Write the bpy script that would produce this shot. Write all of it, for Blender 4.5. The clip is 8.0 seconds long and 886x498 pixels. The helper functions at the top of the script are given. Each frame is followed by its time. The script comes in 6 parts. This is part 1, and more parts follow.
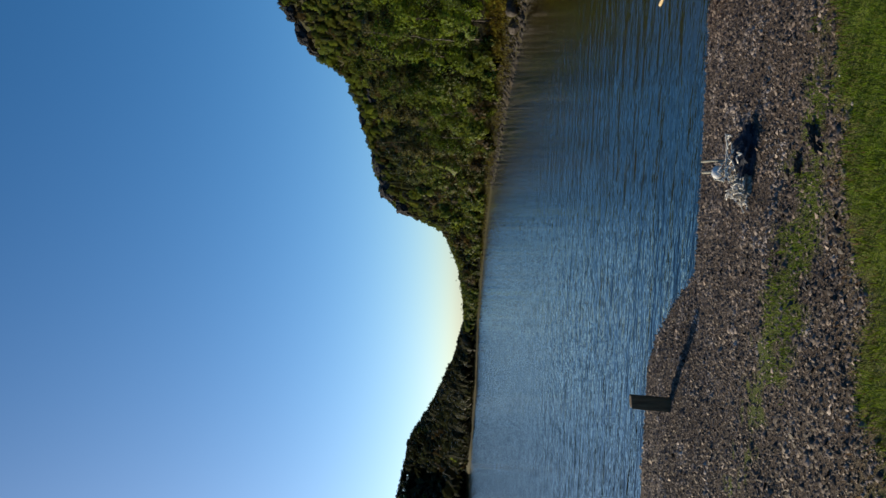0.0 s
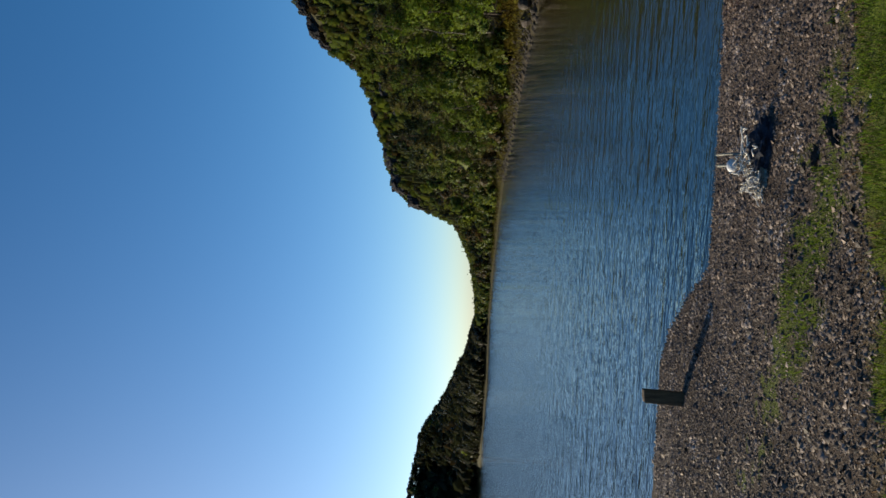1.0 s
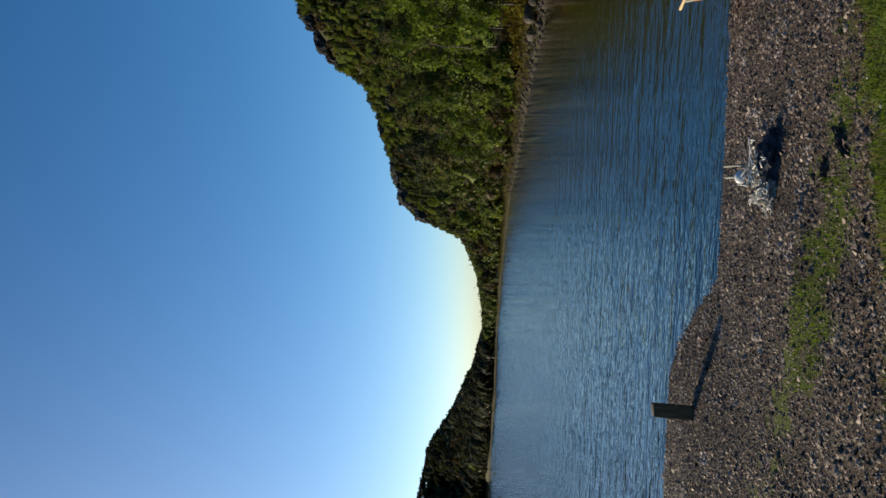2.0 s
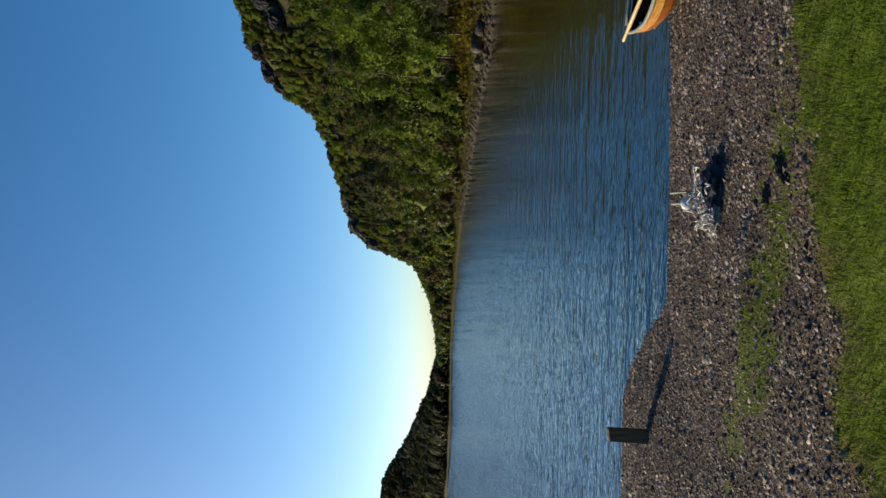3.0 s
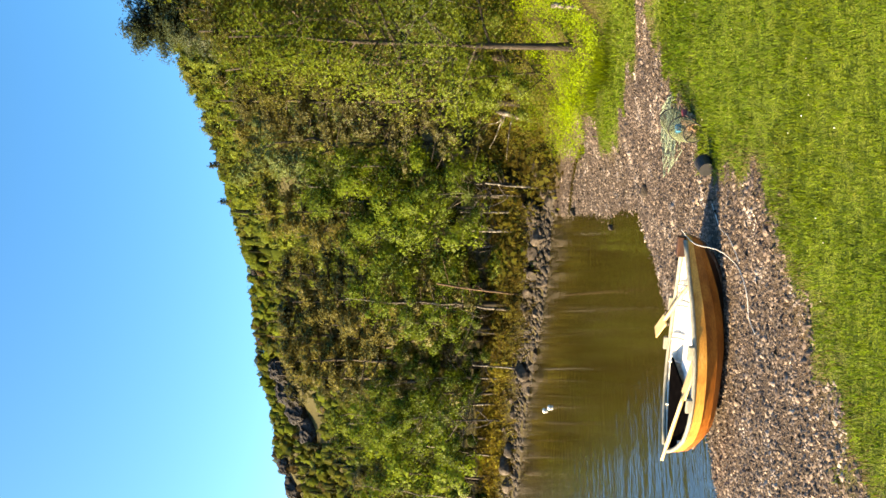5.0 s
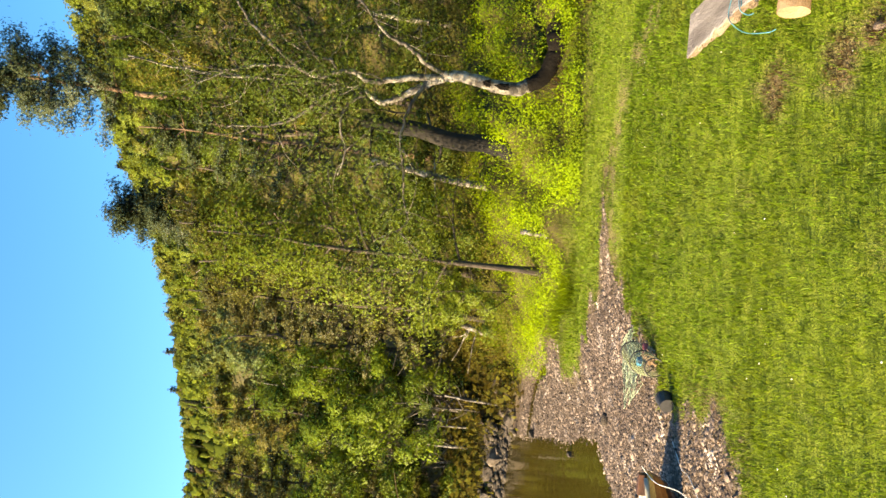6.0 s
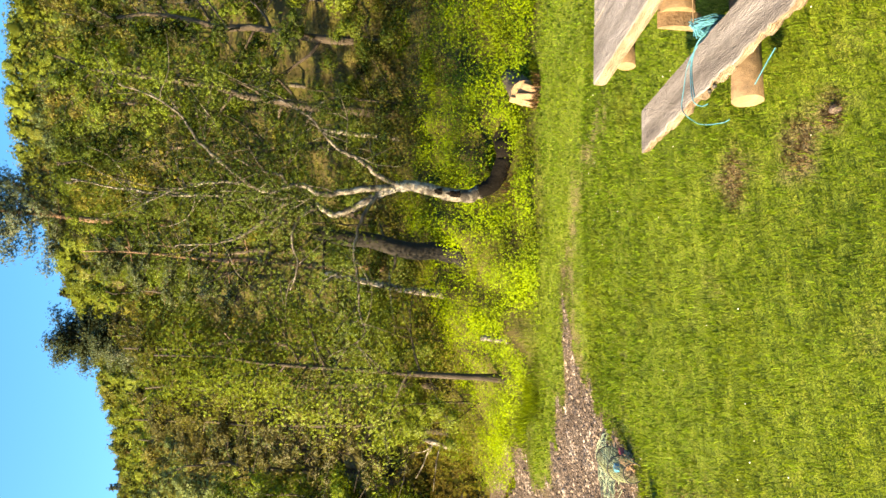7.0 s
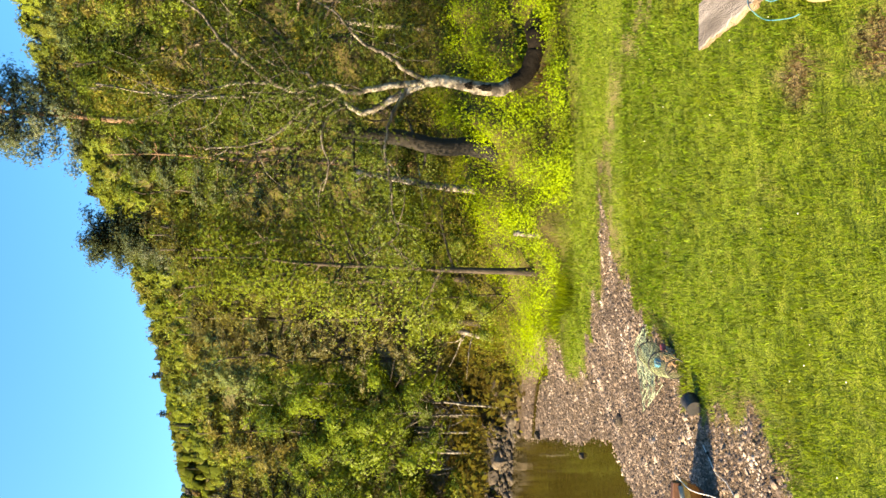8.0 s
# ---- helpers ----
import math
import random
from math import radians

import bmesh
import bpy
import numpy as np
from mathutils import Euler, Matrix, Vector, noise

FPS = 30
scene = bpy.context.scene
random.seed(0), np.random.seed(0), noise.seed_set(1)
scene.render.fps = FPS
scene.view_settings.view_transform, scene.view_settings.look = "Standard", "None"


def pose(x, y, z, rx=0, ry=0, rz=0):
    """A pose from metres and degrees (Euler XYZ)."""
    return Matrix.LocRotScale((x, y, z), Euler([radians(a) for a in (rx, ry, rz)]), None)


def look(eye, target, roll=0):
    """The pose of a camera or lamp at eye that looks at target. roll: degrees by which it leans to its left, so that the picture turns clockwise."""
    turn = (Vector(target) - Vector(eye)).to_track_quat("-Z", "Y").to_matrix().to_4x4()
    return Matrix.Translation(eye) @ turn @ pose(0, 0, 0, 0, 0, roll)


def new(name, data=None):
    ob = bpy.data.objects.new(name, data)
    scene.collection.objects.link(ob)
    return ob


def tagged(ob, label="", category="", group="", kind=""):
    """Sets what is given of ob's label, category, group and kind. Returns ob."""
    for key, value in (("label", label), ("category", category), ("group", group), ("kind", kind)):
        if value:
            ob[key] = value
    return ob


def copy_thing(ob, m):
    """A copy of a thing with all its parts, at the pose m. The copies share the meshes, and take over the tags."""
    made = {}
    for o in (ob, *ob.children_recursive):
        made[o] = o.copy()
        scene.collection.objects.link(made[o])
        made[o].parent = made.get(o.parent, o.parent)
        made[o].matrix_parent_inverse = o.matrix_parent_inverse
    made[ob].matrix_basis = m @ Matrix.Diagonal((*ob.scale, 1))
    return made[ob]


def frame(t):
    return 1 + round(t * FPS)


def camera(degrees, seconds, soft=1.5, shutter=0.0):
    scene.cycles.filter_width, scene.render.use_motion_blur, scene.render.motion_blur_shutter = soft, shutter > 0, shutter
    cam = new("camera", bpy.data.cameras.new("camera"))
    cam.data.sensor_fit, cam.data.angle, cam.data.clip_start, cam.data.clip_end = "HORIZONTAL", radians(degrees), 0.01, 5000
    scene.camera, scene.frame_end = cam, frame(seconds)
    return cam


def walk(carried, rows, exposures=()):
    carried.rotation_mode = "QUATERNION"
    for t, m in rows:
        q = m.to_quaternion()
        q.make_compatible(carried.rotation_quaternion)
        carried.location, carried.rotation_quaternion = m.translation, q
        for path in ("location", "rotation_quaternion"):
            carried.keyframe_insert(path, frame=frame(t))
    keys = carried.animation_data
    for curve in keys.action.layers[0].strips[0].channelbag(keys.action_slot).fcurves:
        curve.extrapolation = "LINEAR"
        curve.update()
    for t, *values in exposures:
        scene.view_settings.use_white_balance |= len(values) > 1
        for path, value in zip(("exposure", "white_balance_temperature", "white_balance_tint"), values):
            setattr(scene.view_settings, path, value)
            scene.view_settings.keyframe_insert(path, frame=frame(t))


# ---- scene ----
cam = camera(61.8, 8.0)


def upright(x, y, z, turn, tilt, lean):
    """A phone held on its side: the picture's left is the world's up. turn: clockwise from +y."""
    a, p, r = radians(turn), radians(tilt), radians(lean)
    ahead = Vector((math.sin(a) * math.cos(p), math.cos(a) * math.cos(p), math.sin(p)))
    right = Vector((math.cos(a), -math.sin(a), 0))
    up = right.cross(ahead)
    right, up = math.cos(r) * right + math.sin(r) * up, math.cos(r) * up - math.sin(r) * right
    m = Matrix((-up, right, -ahead)).transposed().to_4x4()
    m.translation = (x, y, z)
    return m


PATH = [
    (0, 0.014, -0.166, 2.412, -16.67, 1.89, 0.11),
    (0.5, -0.004, -0.142, 2.425, -16.16, 1.96, 0.20),
    (1, 0.011, -0.172, 2.427, -17.15, 2.76, 0.23),
    (1.2, 0.000, -0.144, 2.422, -17.22, 3.31, -0.09),
    (2.3, 0.006, -0.140, 2.422, -14.51, 3.09, 0.09),
    (2.5, 0.025, -0.154, 2.429, -12.67, 2.80, -0.34),
    (3, 0.024, -0.116, 2.434, -14.07, -0.43, -1.30),
    (3.5, -0.044, 0.023, 2.415, -8.62, -2.02, 1.28),
    (4, -0.135, 0.108, 2.434, 0.32, -1.07, 1.62),
    (4.2, -0.141, 0.127, 2.432, 5.53, -0.57, 2.30),
    (5.3, -0.082, 0.007, 2.510, 21.42, 1.07, 2.20),
    (5.5, -0.066, 0.033, 2.507, 24.46, 0.16, 3.94),
    (6, -0.049, 0.024, 2.512, 33.93, -0.23, 6.18),
    (6.5, 0.004, 0.152, 2.555, 43.17, 0.37, 5.07),
    (7, 0.065, 0.223, 2.563, 42.73, -3.10, 3.50),
    (7.5, 0.155, 0.253, 2.622, 35.90, -1.10, 1.64),
    (8, 0.202, 0.189, 2.739, 34.06, -1.79, 1.63),
]
walk(cam, [(t, upright(*row)) for t, *row in PATH],
     exposures=[(0.0, -0.12, 7300, 10), (3.2, 0.12, 7700, 10), (4.2, 1.22, 9800, 12), (5.3, 2.1, 10300, 13), (8.0, 2.28, 10600, 13)])

# ---- sky, sun ----
SUN_TURN, SUN_HEIGHT = -73.0, 23.0
sun_way = Vector((math.sin(radians(SUN_TURN)) * math.cos(radians(SUN_HEIGHT)),
                  math.cos(radians(SUN_TURN)) * math.cos(radians(SUN_HEIGHT)), math.sin(radians(SUN_HEIGHT))))
world = bpy.data.worlds.new("sky")
scene.world = world
world.use_nodes = True
wn = world.node_tree.nodes
sky = wn.new("ShaderNodeTexSky")
sky.sky_type, sky.sun_disc = "NISHITA", False
sky.sun_elevation, sky.sun_rotation = radians(SUN_HEIGHT), radians(SUN_TURN)
sky.air_density, sky.dust_density, sky.ozone_density = 0.65, 0.9, 4.0
deep = wn.new("ShaderNodeHueSaturation")
deep.inputs["Saturation"].default_value = 1.25
world.node_tree.links.new(sky.outputs[0], deep.inputs["Color"])
clear = wn.new("ShaderNodeMix")
clear.data_type, clear.blend_type = "RGBA", "MULTIPLY"
clear.inputs[0].default_value, clear.inputs[7].default_value = 1.0, (1.12, 1.20, 1.13, 1)
world.node_tree.links.new(deep.outputs[0], clear.inputs[6])
world.node_tree.links.new(clear.outputs[2], wn["Background"].inputs[0])
wn["Background"].inputs[1].default_value = 0.15
sun = new("sun", bpy.data.lights.new("sun", "SUN"))
sun.data.energy, sun.data.angle, sun.data.color = 5.0, radians(0.5), (1.0, 0.89, 0.69)
sun.matrix_world = look(sun_way * 100, (0, 0, 0))

# ---- materials ----


def nodes_of(name):
    m = bpy.data.materials.new(name)
    m.use_nodes = True
    t = m.node_tree
    return m, t, t.nodes["Principled BSDF"]


def node(t, kind, **values):
    n = t.nodes.new(kind)
    for key, value in values.items():
        n.inputs[key].default_value = value
    return n


def ramp(t, source, stops):
    r = t.nodes.new("ShaderNodeValToRGB")
    while len(r.color_ramp.elements) < len(stops):
        r.color_ramp.elements.new(0.5)
    for e, (pos, c) in zip(r.color_ramp.elements, stops):
        e.position, e.color = pos, (*c, 1)
    t.links.new(source, r.inputs[0])
    return r.outputs[0]


def blend(t, factor, a, b, kind="MIX"):
    m = t.nodes.new("ShaderNodeMix")
    m.data_type, m.blend_type = "RGBA", kind
    for slot, v in ((0, factor), (6, a), (7, b)):
        if isinstance(v, (int, float)):
            m.inputs[slot].default_value = v
        elif isinstance(v, tuple):
            m.inputs[slot].default_value = (*v, 1)
        else:
            t.links.new(v, m.inputs[slot])
    return m.outputs[2]


def noise_tex(t, scale, detail=4.0, rough=0.6, stretch=None, space="Object"):
    c = t.nodes.new("ShaderNodeTexCoord")
    out = c.outputs[space]
    if stretch:
        m = node(t, "ShaderNodeMapping", Scale=stretch)
        t.links.new(out, m.inputs[0])
        out = m.outputs[0]
    n = node(t, "ShaderNodeTexNoise", Scale=scale, Detail=detail, Roughness=rough)
    t.links.new(out, n.inputs["Vector"])
    return n.outputs[0]


def bumped(t, bsdf, height, strength, distance=0.02):
    b = node(t, "ShaderNodeBump", Strength=strength, Distance=distance)
    t.links.new(height, b.inputs["Height"])
    t.links.new(b.outputs[0], bsdf.inputs["Normal"])


def surface(name, stops, scale, rough=0.8, bump=0.4, fine=6.0, stretch=None, vary=0.0, island=False, spec=0.4, metal=0.0):
    """Two scales of noise through a colour ramp, with a fine relief."""
    m, t, b = nodes_of(name)
    big = noise_tex(t, scale, stretch=stretch)
    small = noise_tex(t, scale * fine, stretch=stretch)
    colour = ramp(t, big, stops)
    dark = ramp(t, small, [(0.3, (0.62, 0.62, 0.62)), (0.7, (1.15, 1.15, 1.15))])
    colour = blend(t, 0.7, colour, dark, "MULTIPLY")
    if vary:
        source = t.nodes.new("ShaderNodeNewGeometry").outputs["Random Per Island"] if island else t.nodes.new("ShaderNodeObjectInfo").outputs["Random"]
        colour = blend(t, 1.0, colour, ramp(t, source, [(0, (1 - vary,) * 3), (1, (1 + vary,) * 3)]), "MULTIPLY")
    t.links.new(colour, b.inputs["Base Color"])
    b.inputs["Roughness"].default_value, b.inputs["Specular IOR Level"].default_value, b.inputs["Metallic"].default_value = rough, spec, metal
    bumped(t, b, small, bump)
    return m


def soft_normal(t):
    """The normal of the rounded crown or sward that a leaf belongs to, stored with its corners."""
    at = t.nodes.new("ShaderNodeAttribute")
    at.attribute_name = "soft"
    turn = t.nodes.new("ShaderNodeVectorTransform")
    turn.vector_type, turn.convert_from, turn.convert_to = "NORMAL", "OBJECT", "WORLD"
    t.links.new(at.outputs["Vector"], turn.inputs[0])
    return turn.outputs[0]


def foliage(name, dark, mid, light, through_light=0.5, gloss=0.55, patch=0.0, own=False, shade=0.52, open_=0.27):
    """Thin leaves: each leaf of its own tone, each tree a little different, light passing through. patch: metres over which a wood's tone changes, below 0 for one even tone; own: a colour of its own for each tree."""
    m, t, b = nodes_of(name)
    m.cycles.use_bump_map_correction = False
    island = t.nodes.new("ShaderNodeNewGeometry").outputs["Random Per Island"]
    colour = ramp(t, island, [(0.0, dark), (0.5, mid), (1.0, light)])
    if own:
        at = t.nodes.new("ShaderNodeAttribute")
        at.attribute_name = "tone"
        colour = blend(t, 1.0, colour, at.outputs["Color"], "MULTIPLY")
    elif patch > 0:
        source = noise_tex(t, 1 / patch, 3, 0.6)
        colour = blend(t, 1.0, colour, ramp(t, source, [(0.38, (0.5, 0.46, 0.45)), (0.5, (0.95, 0.95, 0.95)), (0.62, (1.35, 1.3, 1.0))]), "MULTIPLY")
    elif patch == 0:
        source = t.nodes.new("ShaderNodeObjectInfo").outputs["Random"]
        colour = blend(t, 1.0, colour, ramp(t, source, [(0, (shade, shade * 1.08, shade * 1.1)), (0.5, (1, 1, 1)), (1, (1.36, 1.3, 1.0))]), "MULTIPLY")
    t.links.new(colour, b.inputs["Base Color"])
    b.inputs["Roughness"].default_value, b.inputs["Specular IOR Level"].default_value = gloss, 0.15
    thin = t.nodes.new("ShaderNodeBsdfTranslucent")
    t.links.new(colour, thin.inputs[0])
    round_ = soft_normal(t)
    t.links.new(round_, b.inputs["Normal"])
    t.links.new(round_, thin.inputs["Normal"])
    mix = node(t, "ShaderNodeMixShader", Fac=through_light)
    t.links.new(b.outputs[0], mix.inputs[1])
    t.links.new(thin.outputs[0], mix.inputs[2])
    # a spray has gaps between its leaves
    gaps = node(t, "ShaderNodeMixShader", Fac=open_)
    t.links.new(mix.outputs[0], gaps.inputs[1])
    t.links.new(t.nodes.new("ShaderNodeBsdfTransparent").outputs[0], gaps.inputs[2])
    t.links.new(gaps.outputs[0], t.nodes["Material Output"].inputs[0])
    return m


BIRCH_LEAF = foliage("birch_leaf", (0.068, 0.105, 0.017), (0.094, 0.138, 0.022), (0.122, 0.176, 0.028), 0.5)
FRESH_LEAF = foliage("fresh_leaf", (0.088, 0.138, 0.016), (0.112, 0.175, 0.021), (0.140, 0.206, 0.029), 0.5)
GREY_LEAF = foliage("willow_leaf", (0.0714, 0.1054, 0.0374), (0.0918, 0.1292, 0.051), (0.119, 0.1598, 0.068), 0.45)
BUD_LEAF = foliage("budding_leaf", (0.094, 0.094, 0.025), (0.122, 0.124, 0.030), (0.154, 0.160, 0.038), 0.5)
PINE_LEAF = foliage("pine_needles", (0.034, 0.0503, 0.0231), (0.051, 0.0707, 0.0326), (0.0748, 0.0952, 0.0449), 0.3)
BROWN_LEAF = foliage("brown_conifer", (0.064, 0.063, 0.024), (0.089, 0.088, 0.032), (0.118, 0.117, 0.042), 0.35)
FAR_LEAF = foliage("far_leaf", (0.74, 0.76, 0.78), (0.92, 0.92, 0.92), (1.1, 1.07, 0.97), 0.36, own=True)
FAR_DARK = foliage("far_conifer", (0.0204, 0.0245, 0.0109), (0.0326, 0.0374, 0.0136), (0.0476, 0.051, 0.0177), 0.2)
HERB_LEAF = foliage("bilberry_leaf", (0.124, 0.212, 0.012), (0.160, 0.262, 0.015), (0.204, 0.302, 0.022), 0.5, patch=1.1)
BIRCH_BARK = surface("birch_bark", [(0.42, (0.0204, 0.017, 0.0143)), (0.52, (0.1156, 0.1054, 0.0918)), (0.7, (0.3128, 0.289, 0.2618))], 6.0, 0.75, 0.9, 5, (1, 1, 1.2))
BRANCH_BARK = surface("branch_bark", [(0.36, (0.0204, 0.017, 0.0143)), (0.52, (0.0748, 0.0646, 0.0564)), (0.72, (0.2312, 0.2108, 0.1904))], 4.0, 0.8, 0.7, 5, (1, 1, 2.2))
DARK_BARK = surface("dark_bark", [(0.3, (0.015, 0.0116, 0.0088)), (0.6, (0.0544, 0.0422, 0.0326)), (0.8, (0.1632, 0.136, 0.1122))], 5.0, 0.9, 1.0, 5, (1, 1, 0.4))
SHADE_SCAR_BARK = surface("shade_and_scar_bark", [(0.3, (0.003, 0.0025, 0.002)), (0.6, (0.006, 0.005, 0.004)), (0.8, (0.016, 0.012, 0.009))], 6.0, 0.9, 1.0, 5, (1, 1, 0.5), spec=0.08)
OLD_BARK = surface("old_flaked_bark", [(0.5, (0.0041, 0.0034, 0.0027)), (0.62, (0.015, 0.0122, 0.0102)), (0.74, (0.204, 0.1836, 0.1632))], 3.5, 0.9, 1.0, 6, (1, 1, 0.5))
PINE_BARK = surface("pine_bark", [(0.3, (0.0612, 0.0374, 0.0238)), (0.6, (0.136, 0.0816, 0.051)), (0.8, (0.204, 0.1496, 0.1088))], 5.0, 0.9, 1.0, 5, (1, 1, 0.4))
ROCK = surface("bank_rock", [(0.3, (0.015, 0.0109, 0.0075)), (0.55, (0.051, 0.0381, 0.0286)), (0.8, (0.1564, 0.1292, 0.1054))], 1.6, 0.85, 0.8, 7, vary=0.35)
CLIFF = surface("cliff_rock", [(0.3, (0.0068, 0.0061, 0.0068)), (0.55, (0.019, 0.017, 0.0177)), (0.8, (0.0816, 0.0734, 0.0714))], 0.3, 0.9, 0.8, 7)
PEBBLE = surface("pebble", [(0.3, (0.060, 0.042, 0.033)), (0.55, (0.150, 0.113, 0.090)), (0.8, (0.50, 0.43, 0.38))], 3.0, 0.7, 0.3, 12, vary=0.85, island=True)
STONE = surface("beach_stone", [(0.3, (0.102, 0.0714, 0.0544)), (0.55, (0.1836, 0.136, 0.1054)), (0.8, (0.3128, 0.2584, 0.2108))], 9.0, 0.7, 0.3, 6, vary=0.5)


def ground_material():
    m, t, b = nodes_of("ground_cover")
    zone = t.nodes.new("ShaderNodeAttribute")
    zone.attribute_name = "zone"
    split = t.nodes.new("ShaderNodeSeparateColor")
    t.links.new(zone.outputs[0], split.inputs[0])
    fine, mid = noise_tex(t, 60), noise_tex(t, 7)
    gravel = ramp(t, fine, [(0.3, (0.0238, 0.0156, 0.0116)), (0.5, (0.068, 0.0476, 0.034)), (0.72, (0.17, 0.1258, 0.0952))])
    grass = ramp(t, mid, [(0.3, (0.068, 0.1088, 0.0095)), (0.5, (0.1156, 0.17, 0.015)), (0.72, (0.1632, 0.204, 0.0258))])
    grass = blend(t, 0.8, grass, ramp(t, fine, [(0.3, (0.5, 0.5, 0.5)), (0.7, (1.25, 1.2, 1.1))]), "MULTIPLY")
    floor = ramp(t, noise_tex(t, 2.2), [(0.3, (0.0238, 0.019, 0.0088)), (0.5, (0.0476, 0.0408, 0.0122)), (0.7, (0.068, 0.0714, 0.0136))])
    straw = ramp(t, fine, [(0.3, (0.0884, 0.068, 0.0306)), (0.7, (0.2176, 0.17, 0.0884))])
    dry = ramp(t, noise_tex(t, 1.3, 3), [(0.62, (0, 0, 0)), (0.74, (0.8, 0.8, 0.8))])
    grass = blend(t, dry, grass, blend(t, 0.45, grass, straw))
    colour = blend(t, split.outputs[0], floor, gravel)
    colour = blend(t, split.outputs[1], colour, grass)
    colour = blend(t, split.outputs[2], colour, straw)
    t.links.new(colour, b.inputs["Base Color"])
    b.inputs["Roughness"].default_value, b.inputs["Specular IOR Level"].default_value = 0.9, 0.2
    bumped(t, b, fine, 0.8, 0.03)
    return m


def water_material():
    m, t, b = nodes_of("lake_water")
    b.inputs["Roughness"].default_value, b.inputs["IOR"].default_value = 0.03, 1.333
    b.inputs["Specular IOR Level"].default_value = 0.85
    c = t.nodes.new("ShaderNodeTexCoord")
    sep = t.nodes.new("ShaderNodeSeparateXYZ")
    t.links.new(c.outputs["Object"], sep.inputs[0])
    # sheltered, almost still water in the inlet; ripples out in the open
    shelter = t.nodes.new("ShaderNodeMapRange")
    for slot, v in ((1, 2.0), (2, -1.6), (3, 0.15), (4, 1.0)):
        shelter.inputs[slot].default_value = v
    bend = t.nodes.new("ShaderNodeMath")
    bend.operation = "MULTIPLY_ADD"
    bend.inputs[1].default_value = 0.05
    t.links.new(sep.outputs[1], bend.inputs[0])
    t.links.new(sep.outputs[0], bend.inputs[2])
    t.links.new(bend.outputs[0], shelter.inputs[0])
    # peat-brown in the inlet, deep blue-green outside
    tint = ramp(t, shelter.outputs[0], [(0.2, (0.036, 0.028, 0.006)), (0.75, (0.010, 0.026, 0.036))])
    t.links.new(tint, b.inputs["Base Color"])
    waves = []
    for scale, stretch, turn, part_ in ((1.25, (0.5, 1.6, 1), 10, 1.0), (3.4, (0.45, 1.5, 1), -12, 0.55), (9.0, (0.6, 1.3, 1), 4, 0.26)):
        mp = node(t, "ShaderNodeMapping", Scale=stretch, Rotation=(0, 0, radians(turn)))
        t.links.new(c.outputs["Object"], mp.inputs[0])
        n = node(t, "ShaderNodeTexNoise", Scale=scale, Detail=2.0, Roughness=0.5, Distortion=0.4)
        t.links.new(mp.outputs[0], n.inputs["Vector"])
        mul = node(t, "ShaderNodeMath")
        mul.operation = "MULTIPLY"
        mul.inputs[1].default_value = part_
        t.links.new(n.outputs[0], mul.inputs[0])
        waves.append(mul.outputs[0])
    total = waves[0]
    for w in waves[1:]:
        add = t.nodes.new("ShaderNodeMath")
        t.links.new(total, add.inputs[0])
        t.links.new(w, add.inputs[1])
        total = add.outputs[0]
    bump = node(t, "ShaderNodeBump", Distance=0.058)
    t.links.new(shelter.outputs[0], bump.inputs["Strength"])
    t.links.new(total, bump.inputs["Height"])
    t.links.new(bump.outputs[0], b.inputs["Normal"])
    clear = node(t, "ShaderNodeBsdfTransparent", Color=(0.62, 0.6, 0.42, 1))
    mix = node(t, "ShaderNodeMixShader")
    fac = t.nodes.new("ShaderNodeMapRange")
    for slot, v in ((1, 0.06), (2, 0.5), (3, 0.9), (4, 1.0)):
        fac.inputs[slot].default_value = v
    t.links.new(shelter.outputs[0], fac.inputs[0])
    t.links.new(fac.outputs[0], mix.inputs[0])
    t.links.new(clear.outputs[0], mix.inputs[1])
    t.links.new(b.outputs[0], mix.inputs[2])
    t.links.new(mix.outputs[0], t.nodes["Material Output"].inputs[0])
    return m


GROUND, WATER = ground_material(), water_material()
VARNISH = surface("varnished_pine", [(0.3, (0.2028, 0.0546, 0.0094)), (0.55, (0.3276, 0.0998, 0.0156)), (0.8, (0.429, 0.1638, 0.0328))], 2.5, 0.5, 0.15, 8, (0.6, 6, 6), spec=0.3)
BRIGHT_VARNISH = surface("bright_varnished_pine", [(0.3, (0.3744, 0.1482, 0.025)), (0.55, (0.5148, 0.234, 0.0468)), (0.8, (0.5928, 0.3354, 0.0936))], 2.5, 0.5, 0.15, 8, (0.6, 6, 6), spec=0.3)
DARK_WOOD = surface("stained_and_shade_wood", [(0.3, (0.03, 0.011, 0.006)), (0.6, (0.07, 0.026, 0.012)), (0.8, (0.12, 0.05, 0.024))], 3, 0.5, 0.2, 8, (1, 5, 5))
BOAT_WHITE = surface("boat_white_paint", [(0.3, (0.6, 0.57, 0.5)), (0.5, (0.74, 0.72, 0.66)), (0.8, (0.82, 0.8, 0.75))], 3, 0.5, 0.1, 8)
GUNWALE_GREY = surface("weathered_gunwale", [(0.3, (0.1716, 0.1638, 0.1326)), (0.6, (0.2964, 0.2886, 0.234)), (0.8, (0.39, 0.3744, 0.312))], 6, 0.7, 0.3, 6, (1, 5, 5))
OAR_WOOD = surface("oar_wood", [(0.3, (0.5, 0.33, 0.14)), (0.6, (0.64, 0.47, 0.24)), (0.8, (0.72, 0.58, 0.36))], 4, 0.5, 0.15, 6, (1, 6, 6))
